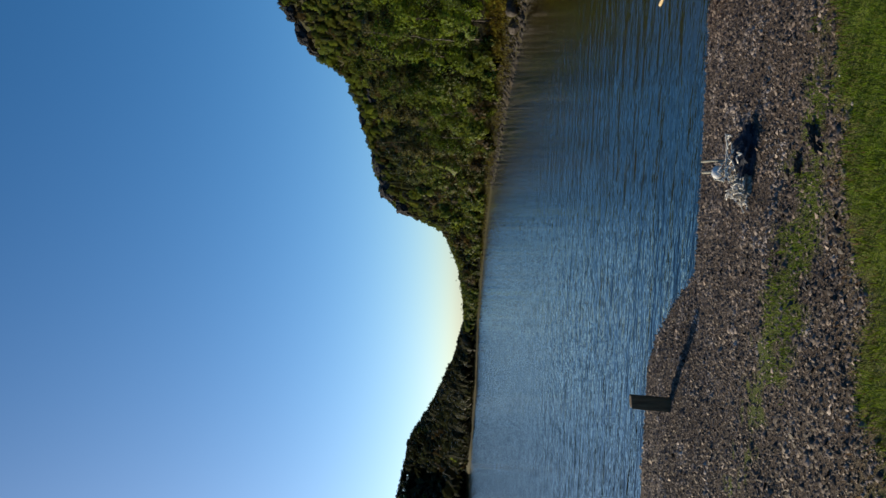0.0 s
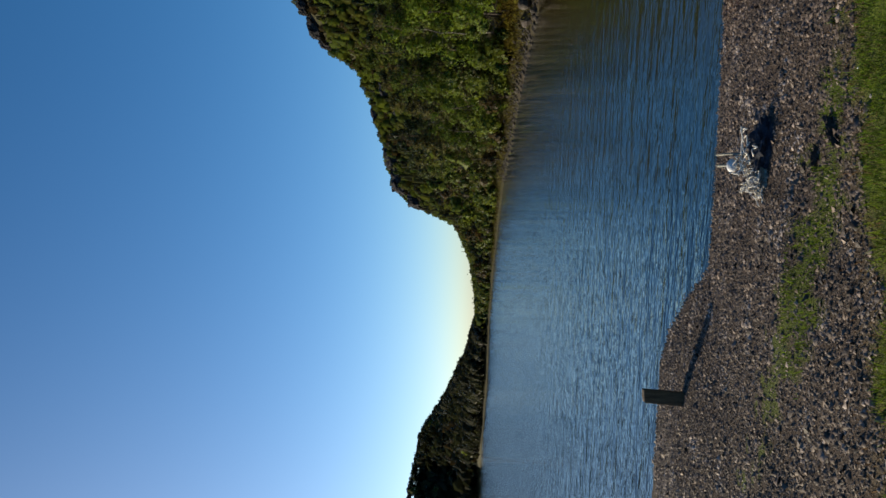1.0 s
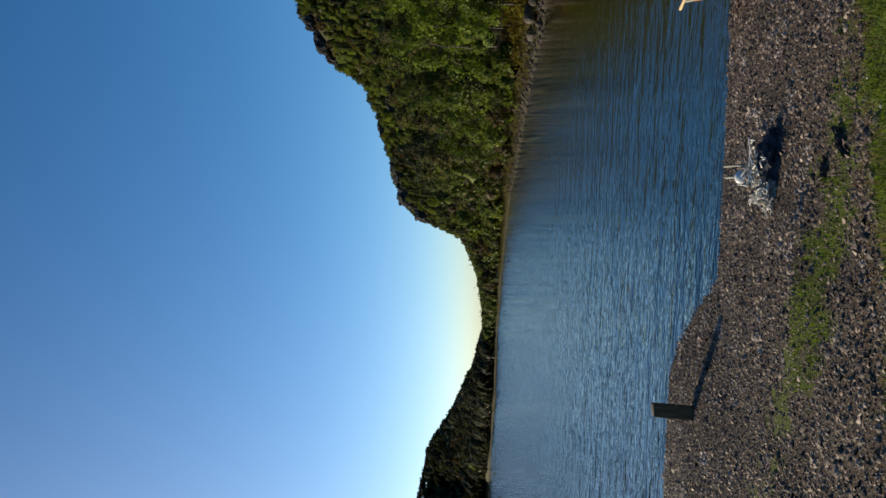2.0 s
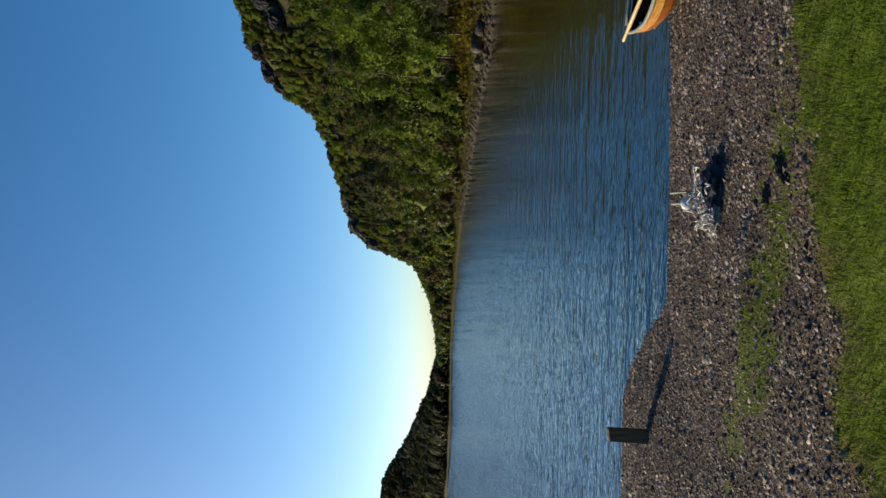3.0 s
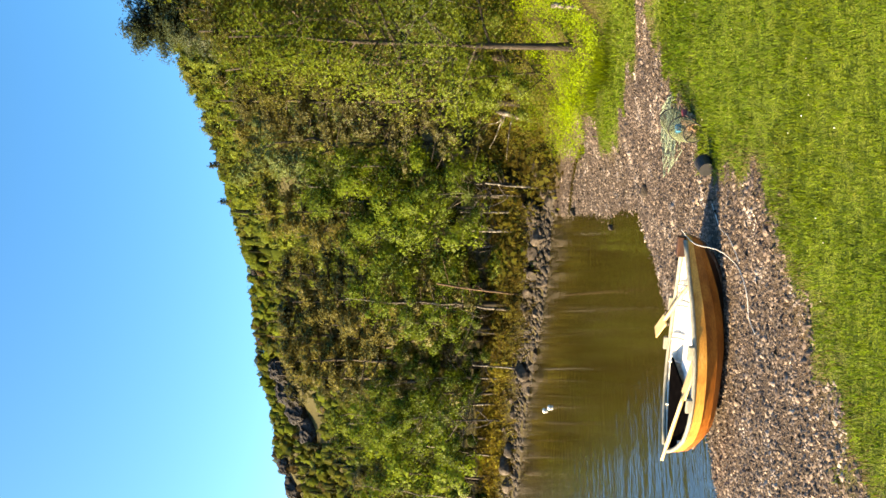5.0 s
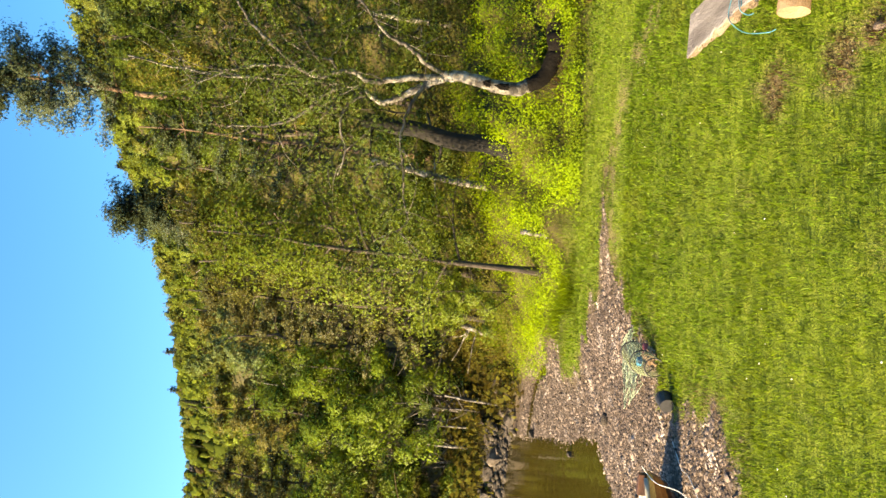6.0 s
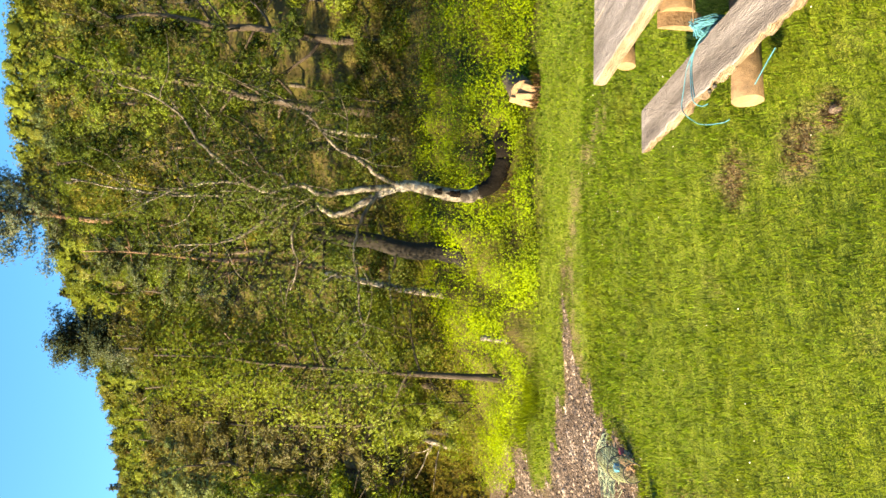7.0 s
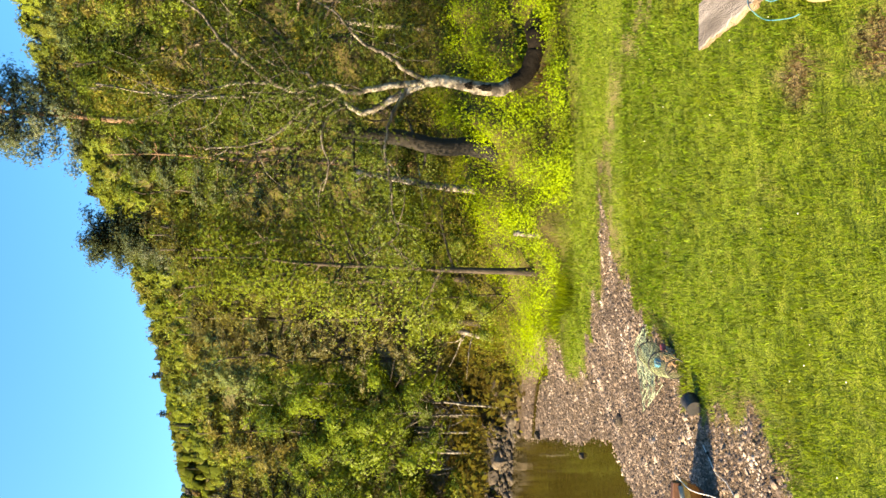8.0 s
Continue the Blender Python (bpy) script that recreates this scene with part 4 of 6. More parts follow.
def build_boat():
    ob = thing("rowing_boat", (0, 0, 0), "small varnished clinker rowing boat, white inside, drawn up on gravel", "rowing boat")
    cuts = [0.0, 0.36, 0.58, 0.82, 1.0]
    for side in (-1, 1):
        for q in range(4):
            # the bottom plank's dark colour stands for shade under the turn of the hull
            paint = (DARK_WOOD, VARNISH, VARNISH, BRIGHT_VARNISH)[q]
            p = part("plank", strake(side, cuts[q], cuts[q + 1] + (0.02 if q < 3 else 0), 0.017), paint, ob, ("bottom plank darkened for the shade under the hull", "", "", "bright varnished top plank")[q])
            p.data.materials.append(BOAT_WHITE)
        rail = [hull_point(s, 1.0) + Vector((0, 0.0, 0.008)) for s in np.linspace(0.0, 0.985, 26)]
        rail = [(p.x, p.y * side, p.z) for p in rail]
        gunwale = part("gunwale", tubes_mesh("gunwale", [(rail, 0.02)], GUNWALE_GREY, 6), GUNWALE_GREY, ob, "grey weathered rail")
        for at in (0.40, 0.62):
            p = hull_point(at, 1.0)
            part("rowlock", box_bm(0.14, 0.035, 0.05, 0.008, (p.x, p.y * side, p.z + 0.04)), GUNWALE_GREY, gunwale, "wooden rowlock block")
    keel = [hull_point(s, 0.0) - Vector((0, 0, 0.015)) for s in np.linspace(0, 0.96, 20)]
    part("keel", tubes_mesh("keel", [([tuple(p) for p in keel], 0.022)], DARK_WOOD, 6), DARK_WOOD, ob)
    stem = [(BOAT_LONG * 0.92, 0, 0.20), (BOAT_LONG * 0.98, 0, 0.28), (BOAT_LONG * 1.005, 0, 0.38), (BOAT_LONG * 1.012, 0, 0.52)]
    bm = bmesh.new()
    rows = [[bm.verts.new((x + dx, dy, z)) for dx, dy in ((-0.16, -0.035), (0.02, -0.02), (0.02, 0.02), (-0.16, 0.035))] for x, _, z in stem]
    for a, b in zip(rows, rows[1:]):
        for q in range(4):
            bm.faces.new([a[q], a[(q + 1) % 4], b[(q + 1) % 4], b[q]])
    bm.faces.new(rows[0][::-1]), bm.faces.new(rows[-1])
    bmesh.ops.bevel(bm, geom=list(bm.edges), offset=0.005, segments=1, affect="EDGES")
    post = part("stem", bm, DARK_WOOD, ob, "dark stained stem post")
    th = np.linspace(0, 2 * np.pi, 17)
    ring = np.column_stack([BOAT_LONG * 1.018 + 0.022 + 0.02 * np.cos(th), 0 * th, 0.47 + 0.02 * np.sin(th)])
    part("mooring_ring", tubes_mesh("mooring_ring", [(ring, 0.004)], BLACK_PLASTIC, 6), BLACK_PLASTIC, post, "small dark iron ring")
    bm = bmesh.new()
    left = [hull_point(0.0, k) for k in np.linspace(0, 1, 7)]
    for x in (-0.015, 0.012):
        ring = [bm.verts.new((x, p.y, p.z)) for p in left] + [bm.verts.new((x, -p.y, p.z)) for p in reversed(left[1:])]
        bm.faces.new(ring)
    fs = list(bm.faces)
    n = len(fs[0].verts)
    a, b = list(fs[0].verts), list(fs[1].verts)
    for q in range(n):
        bm.faces.new([a[q], a[(q + 1) % n], b[(q + 1) % n], b[q]])
    bmesh.ops.recalc_face_normals(bm, faces=list(bm.faces))
    part("transom", bm, VARNISH, ob)
    for s, wide in ((0.52, 0.2), (0.80, 0.24)):
        y = min(hull_point(s, 0.7).y, hull_point(s + 0.055, 0.66).y) - 0.05
        part("thwart", box_bm(wide, 2 * y, 0.025, 0.006, (s * BOAT_LONG, 0, hull_point(s, 0.75).z)), BOAT_WHITE, ob, "white painted thwart")
    for s in (0.14, 0.32, 0.44, 0.62, 0.74):
        rib = [hull_point(s, k) for k in np.linspace(0.02, 0.97, 9)]
        line = [(p.x, -max(p.y - 0.045, 0), p.z + 0.022) for p in reversed(rib)] + [(p.x, max(p.y - 0.045, 0), p.z + 0.022) for p in rib]
        part("rib", tubes_mesh("rib", [(line, 0.014)], BOAT_WHITE, 5), BOAT_WHITE, ob)
    for y in (-0.24, -0.12, 0.0, 0.12, 0.24):
        part("floor_board", box_bm(1.0 - abs(y), 0.112, 0.015, 0.004, (1.14, y, 0.275)), BOAT_WHITE, ob)
    # added black sheet that stands for the shade inside the stern
    bm = bmesh.new()
    ring = [(s * BOAT_LONG, hull_point(s, 0.95).y - 0.022, hull_point(s, 0.97).z - 0.008) for s in (0.02, 0.1, 0.17, 0.24, 0.3, 0.33)]
    ring = ring + [(x, -y, z) for x, y, z in reversed(ring)]
    top = bm.faces.new([bm.verts.new(p) for p in ring])
    box = bmesh.ops.extrude_face_region(bm, geom=[top])
    for v in box["geom"]:
        if isinstance(v, bmesh.types.BMVert):
            v.co.z -= 0.02
    bmesh.ops.recalc_face_normals(bm, faces=list(bm.faces))
    part("stern_sheet", bm, STERN_SHADE, ob, "black sheet standing for the shade in the stern")
    return ob


BOAT_AT, BOAT_TO = Vector((0.33, 7.60)), Vector((1.93, 6.03))
boat = build_boat()
way = BOAT_TO - BOAT_AT
boat_m = pose(BOAT_AT.x, BOAT_AT.y, 0.045) @ pose(0, 0, 0, 0, 0, math.degrees(math.atan2(way.y, way.x))) @ pose(0, 0, 0, -2, -3.0, 0)
boat.matrix_world = boat_m


def build_oar(a, b, label):
    """An oar from its handle a to its blade's end b."""
    a, b = Vector(a), Vector(b)
    long = (b - a).length
    ob = thing("oar", (0, 0, 0), label, "oar", group="oars of the boat")
    k = np.linspace(0, long * 0.72, 9)
    r = np.interp(k, [0, 0.12, 0.14, long * 0.72], [0.016, 0.016, 0.023, 0.018])
    part("shaft", tubes_mesh("shaft", [(np.column_stack([k, 0 * k, 0 * k]), r)], OAR_WOOD, 8), OAR_WOOD, ob)
    part("blade", box_bm(long * 0.3, 0.12, 0.018, 0.007, (long * 0.85, 0, 0)), OAR_WOOD, ob, "pale flat blade")
    ob.matrix_world = Matrix.Translation(a) @ (b - a).to_track_quat("X", "Z").to_matrix().to_4x4()
    return ob


# ---- post ----
def build_post():
    z = height(-4.04, 7.3)
    ob = thing("mooring_post", (-4.04, 7.3, z - 0.12), "short square weathered timber post standing in the gravel by the water", "post", turn=20)
    bm = box_bm(0.145, 0.13, 0.56, 0.012, (0, 0, 0.27))
    for v in bm.verts:
        v.co += Vector((0.09 * v.co.z + rng.normal() * 0.003, rng.normal() * 0.003, rng.normal() * 0.004))
    part("shaft", bm, POST_WOOD, ob)
    return ob


build_post()



def place_oars():
    a = boat_m @ Vector((1.90, -0.06, 0.38))
    b = boat_m @ Vector((0.92, 0.66, 0.47))
    build_oar(a, b, "pale wooden oar lying across the thwarts, blade over the far rail")
    a = boat_m @ Vector((-0.10, -0.06, 0.46))
    b = boat_m @ Vector((1.2, -0.30, 0.34))
    build_oar(a, b, "pale wooden oar lying along the side, reaching past the stern")


place_oars()


def rope(name, points, radius, material, label, category="rope", parent=None):
    """A rope through points, smoothed."""
    p = np.array(points, dtype=float)
    k = np.linspace(0, len(p) - 1, 12 * len(p))
    i = np.clip(k.astype(int), 0, len(p) - 2)
    t = (k - i)[:, None]
    p0, p1, p2, p3 = p[np.maximum(i - 1, 0)], p[i], p[i + 1], p[np.minimum(i + 2, len(p) - 1)]
    q = 0.5 * (2 * p1 + (p2 - p0) * t + (2 * p0 - 5 * p1 + 4 * p2 - p3) * t * t + (3 * p1 - p0 - 3 * p2 + p3) * t ** 3)
    me = tubes_mesh(name, [(q, radius)], material, 6)
    if parent:
        return part(name, me, material, parent, label)
    return tagged(new(name, me), label, category)


def on(x, y, lift=0.012):
    return (x, y, max(height(x, y), 0) + lift)


bow = boat_m @ Vector((2.38, 0.0, 0.50))
rope("mooring_rope", [tuple(bow), (1.90, 5.98, 0.56), (1.78, 5.78, 0.44), on(1.64, 5.7), on(1.5, 5.6), on(1.36, 5.58), on(1.2, 5.64), on(1.05, 5.55)], 0.0042, ROPE_PALE,
     "thin pale mooring rope hanging from the bow onto gravel")
rope("shore_line", [on(2.3, 6.08), on(2.15, 6.0), on(2.02, 5.93), on(1.9, 5.76), on(1.76, 5.66), on(1.62, 5.6)], 0.004, ROPE_PALE,
     "pale shore line lying on the gravel beside the boat")

# ---- picnic table ----


def log_mesh(name, a, b, radius, side, end_material, sides=14):
    """A log from a to b with slight taper and unevenness, its cut ends in a second material."""
    p = np.array([np.array(a) + (np.array(b) - np.array(a)) * k for k in np.linspace(0, 1, 7)])
    v, f, caps = tube_arrays(p, radius * (1 + rng.normal(size=7) * 0.02), sides)
    v = v + np.vstack([rng.normal(size=(len(v) - 2, 3)) * radius * 0.02, np.zeros((2, 3))])
    tri = np.vstack([f[:, [0, 1, 2]], f[:, [0, 2, 3]], caps])
    me = mesh_np(name, v, tri, side, False)
    me.materials.append(end_material)
    index = np.zeros(len(tri), dtype=np.int32)
    index[len(tri) - len(caps):] = 1
    me.polygons.foreach_set("material_index", index)
    smooth = np.ones(len(tri), dtype=bool)
    smooth[len(tri) - len(caps):] = False
    me.polygons.foreach_set("use_smooth", smooth)
    return me


def plank_mesh(name, x0, x1, y0, y1, z0, z1, ragged=0.0):
    """A thick sawn plank: grey weathered faces, pale waney side (second material) along y0."""
    n, bm = 60 if ragged else 26, bmesh.new()
    rows = []
    for k in range(n + 1):
        x = x0 + (x1 - x0) * k / n
        bite = ragged * (0.5 + 0.5 * math.sin(k * 1.9) * math.cos(k * 0.7)) + ragged * rng.uniform(0, 0.7)
        tear = ragged * rng.uniform(-0.12, 0.25)
        sag = rng.normal() * 0.0015
        ring = [(y0 + tear, z1 - 0.006 + sag), (y0 + tear + 0.008, z1 + sag), (y1 - 0.008, z1 + sag), (y1, z1 - 0.008), (y1, z0 + 0.006), (y1 - 0.006, z0), (y0 + bite + 0.01, z0), (y0 + bite * 0.4, z0 + 0.3 * (z1 - z0))]
        rows.append([bm.verts.new((x, y, z)) for y, z in ring])
    m = len(rows[0])
    for a, b in zip(rows, rows[1:]):
        for q in range(m):
            f = bm.faces.new([a[q], b[q], b[(q + 1) % m], a[(q + 1) % m]])
            f.material_index = 1 if q in (6, 7) else 0
    bm.faces.new(rows[0]).material_index = 1
    bm.faces.new(rows[-1][::-1]).material_index = 1
    bmesh.ops.recalc_face_normals(bm, faces=list(bm.faces))
    return bm


def build_table():
    turn = math.degrees(math.atan2(-0.855, -0.52))
    g = height(3.8, 2.2)
    # x along the table from its end, y across it: minus is the side of the bench
    ob = thing("picnic_table", (4.12, 3.0, g), "heavy picnic table of grey weathered planks on peeled logs", "picnic table", turn=turn)
    for y0, y1 in ((0.045, 0.46), (0.468, 0.84)):
        p = part("top_plank", plank_mesh("top_plank", rng.uniform(-0.02, 0.0), 2.6, y0, y1, 0.62, 0.705), GREY_TIMBER, ob, "thick grey tabletop plank")
        p.data.materials.append(PALE_TIMBER)
    bench = p = part("bench_plank", plank_mesh("bench_plank", 0.0, 2.7, -0.40, -0.11, 0.30, 0.388, 0.075), GREY_TIMBER, ob, "grey bench plank with ragged pale edge")
    p.data.materials.append(PALE_TIMBER)
    for x in (1.12, 2.35):
        part("cross_log", log_mesh("cross_log", (x, -0.50, 0.225), (x, 0.95, 0.225), 0.075, LOG_SIDE, CUT_WOOD), LOG_SIDE, ob, "peeled cross log with pale cut end")
        for y in (0.3, 0.72):
            part("leg", log_mesh("leg", (x, y, -0.06), (x - 0.04, y, 0.60), 0.065, LOG_SIDE, CUT_WOOD), LOG_SIDE, ob)
    part("beam_log", log_mesh("beam_log", (0.66, 0.2, 0.40), (0.66, 0.86, 0.40), 0.105, LOG_SIDE, CUT_WOOD), LOG_SIDE, ob, "thick cross log under the top")
    bm = bmesh.new()
    arc = [(0.13 * math.sin(a), 0.055 * max(0, math.cos(a))) for a in np.linspace(-1.57, 1.57, 9)]
    rows = [[bm.verts.new((0.66 + dx, y, 0.385 + dz)) for dz, dx in arc] for y in (0.11, 0.21)]
    for p, q in zip(range(9), (*range(1, 9), 0)):
        bm.faces.new([rows[0][p], rows[0][q], rows[1][q], rows[1][p]])
    bm.faces.new(rows[0][::-1]), bm.faces.new(rows[1])
    bmesh.ops.recalc_face_normals(bm, faces=list(bm.faces))
    part("split_block", bm, CUT_WOOD, ob, "pale split half-log block under the top")
    part("upper_log", log_mesh("upper_log", (0.24, 0.07, 0.565), (0.24, 0.82, 0.565), 0.06, LOG_SIDE, CUT_WOOD), LOG_SIDE, ob)
    part("leg", log_mesh("leg", (0.24, 0.68, -0.06), (0.22, 0.68, 0.53), 0.06, LOG_SIDE, CUT_WOOD), LOG_SIDE, ob)
    for x in (1.0, 1.06, 2.33):
        part("bolt_head", tubes_mesh("bolt_head", [([(x, -0.412, 0.365), (x, -0.395, 0.365)], 0.011)], BLACK_PLASTIC, 8), BLACK_PLASTIC, bench, "rusty bolt head")
    return ob


table = build_table()
tm = table.matrix_world.copy()


def build_blue_rope():
    """A hank of blue rope hung between bench and table, its loops over the bench."""
    ob = thing("blue_rope", tuple(tm @ Vector((1.04, -0.06, 0.30))), "hank of bright blue rope with loops hung over the bench", "rope")
    base = ob.matrix_world.inverted() @ tm

    def run(points, radius):
        return [tuple(base @ Vector(p)) for p in points], radius
    hank = []
    for k in range(24):
        a = rng.uniform(-0.035, 0.035, 3)
        hank.append(run([(1.04 + dx + a[q], -0.06 + dy + a[(q + 1) % 3] * 0.6, 0.40 + dz + a[(q + 2) % 3] * 0.5)
                         for q, (dx, dy, dz) in zip((0, 1, 2, 1, 0, 2), ((0, 0, 0.07), (-0.03, -0.03, 0.02), (-0.04, 0.02, -0.05), (0.01, 0.03, -0.09), (0.05, 0.01, -0.03), (0.02, -0.01, 0.06)))], 0.0023))
    tagged(part("hank", tubes_mesh("hank", hank, ROPE_BLUE, 5), ROPE_BLUE, ob, "knotted blue hank"), kind="stuff")
    start = (1.04, -0.06, 0.34)
    for loop in ([start] + [(0.93, -0.1, 0.39), (0.83, -0.17, 0.39), (0.82, -0.29, 0.39), (0.85, -0.4, 0.39), (0.86, -0.43, 0.35), (0.94, -0.45, 0.35)],
                 [start] + [(0.95, -0.09, 0.39), (0.85, -0.16, 0.39), (0.84, -0.28, 0.39), (0.87, -0.39, 0.39)],
                 [start] + [(0.91, -0.12, 0.39), (0.78, -0.17, 0.39), (0.72, -0.28, 0.39), (0.69, -0.37, 0.39), (0.76, -0.45, 0.39), (0.66, -0.45, 0.27), (0.7, -0.45, 0.17), (0.76, -0.45, 0.15)],
                 [(1.58, -0.45, 0.32), (1.45, -0.45, 0.29), (1.21, -0.45, 0.23)]):
        pts, r = run(loop, 0.0028)
        rope("loop", pts, r, ROPE_BLUE, "", parent=ob)
    part("cord", tubes_mesh("cord", [run([(1.04, -0.06, 0.46), (1.18, 0.00, 0.52), (1.30, 0.10, 0.62)], 0.004)], LOG_SIDE, 5), LOG_SIDE, ob, "thin brown cord")


build_blue_rope()

# ---- nets on the beach ----


def tangle(centre, spread, n, radius, seed):
    """Loose loops of net twine round a centre."""
    g = np.random.default_rng(seed)
    out = []
    for _ in range(n):
        p = g.normal(size=(6, 3)) * np.array(spread)
        p = np.cumsum(p * 0.45, 0) + g.normal(size=3) * np.array(spread) * 0.55
        p[:, 2] = np.abs(p[:, 2])
        p = np.clip(p, -np.array(spread) * 1.7, np.array(spread) * 1.7) + np.array(centre)
        k = np.linspace(0, 5, 16)
        out.append((np.column_stack([np.interp(k, np.arange(6), p[:, c]) for c in range(3)]), radius))
    return out


def mound(name, sx, sy, sz, material, seed):
    bm = bmesh.new()
    bmesh.ops.create_icosphere(bm, subdivisions=4, radius=1.0)
    for v in bm.verts:
        n = noise.fractal(v.co * 2.2 + Vector((seed, 0, 0)), 0.9, 2.0, 5)
        r = 1 + 0.45 * n
        v.co = Vector((v.co.x * sx * r, v.co.y * sy * r, max(v.co.z, -0.15) * sz * r))
    return bm


def build_nets():
    x, y = -1.06, 5.45
    ob = thing("fishing_net", (x, y, height(x, y)), "heap of tangled fishing net, pale and blue-grey, with white float", "fishing net")
    part("pale_net", mound("pale_net", 0.11, 0.11, 0.08, NET_TAN, 4.6), NET_TAN, ob, "whitish crumpled netting").location = (-0.11, 0.0, 0.02)
    part("dark_net", mound("dark_net", 0.2, 0.14, 0.1, NET_BLUE, 4.0), NET_BLUE, ob, "blue-grey netting in shade").location = (0.13, 0.04, 0.01)
    tagged(part("pale_twine", tubes_mesh("pale_twine", tangle((-0.12, 0.0, 0.06), (0.062, 0.062, 0.045), 46, 0.0045, 3), NET_WHITE, 4), NET_WHITE, ob), kind="stuff")
    tagged(part("loose_twine", tubes_mesh("loose_twine", tangle((-0.2, -0.04, 0.02), (0.055, 0.05, 0.02), 12, 0.006, 9), NET_WHITE, 4), NET_WHITE, ob), kind="stuff")
    tagged(part("dark_twine", tubes_mesh("dark_twine", tangle((0.11, 0.0, 0.13), (0.11, 0.1, 0.05), 10, 0.006, 5), NET_WHITE, 4), NET_WHITE, ob), kind="stuff")
    bm = bmesh.new()
    bmesh.ops.create_uvsphere(bm, u_segments=20, v_segments=12, radius=0.045)
    for v in bm.verts:
        v.co = Vector((v.co.x * 1.25, v.co.y, v.co.z))
    part("float", bm, FLOAT_WHITE, ob, "white plastic float").location = (-0.06, 0.34, 0.13)
    part("stake", tubes_mesh("stake", [([(-0.02, 0.26, 0.10), (-0.08, 0.45, 0.13), (-0.12, 0.64, 0.15)], 0.012)], GUNWALE_GREY, 6), GUNWALE_GREY, ob, "pale stick")
    part("stake", tubes_mesh("stake", [([(0.06, 0.2, 0.08), (0.02, 0.42, 0.15), (-0.02, 0.6, 0.18)], 0.010)], GUNWALE_GREY, 6), GUNWALE_GREY, ob)
    return ob


build_nets()


def build_turf(x, y, turn, long, label):
    """A dark clod of torn roots lying on the gravel."""
    ob = thing("turf_clod", (x, y, height(x, y)), label, "turf clod", group="clods on the beach", turn=turn)
    part("soil", mound("soil", long, long * 0.3, 0.04, DARK_BARK, x), DARK_BARK, ob)


build_turf(-0.6, 4.12, 55, 0.12, "dark torn clod of roots and seaweed on gravel")
build_turf(-0.80, 4.4, 10, 0.07, "small dark clod beside the larger one")

# ---- traps ----
NET_PALE_GREEN = surface("pale_green_netting", [(0.3, (0.156, 0.234, 0.156)), (0.7, (0.3276, 0.4056, 0.2964))], 40, 0.7, 0.3, 4)



def mesh_tube(rings, radii, around, along, r):
    """A net cylinder from rings: hoops and lengthwise threads."""
    out = []
    rings = np.array(rings)
    axis = rings[-1] - rings[0]
    axis = axis / np.linalg.norm(axis)
    a = np.cross(axis, [0, 0, 1.0])
    a /= np.linalg.norm(a)
    b = np.cross(a, axis)
    th = np.linspace(0, 2 * np.pi, 19)
    k = np.linspace(0, 1, along)
    cs = np.column_stack([np.interp(k, np.linspace(0, 1, len(rings)), rings[:, c]) for c in range(3)])
    rr = np.interp(k, np.linspace(0, 1, len(rings)), radii)
    for c, q in zip(cs, rr):
        out.append((c + q * (np.cos(th)[:, None] * a + np.sin(th)[:, None] * b), r))
    for t in np.linspace(0, 2 * np.pi, around, endpoint=False):
        out.append((cs + rr[:, None] * (math.cos(t) * a + math.sin(t) * b), r))
    return out


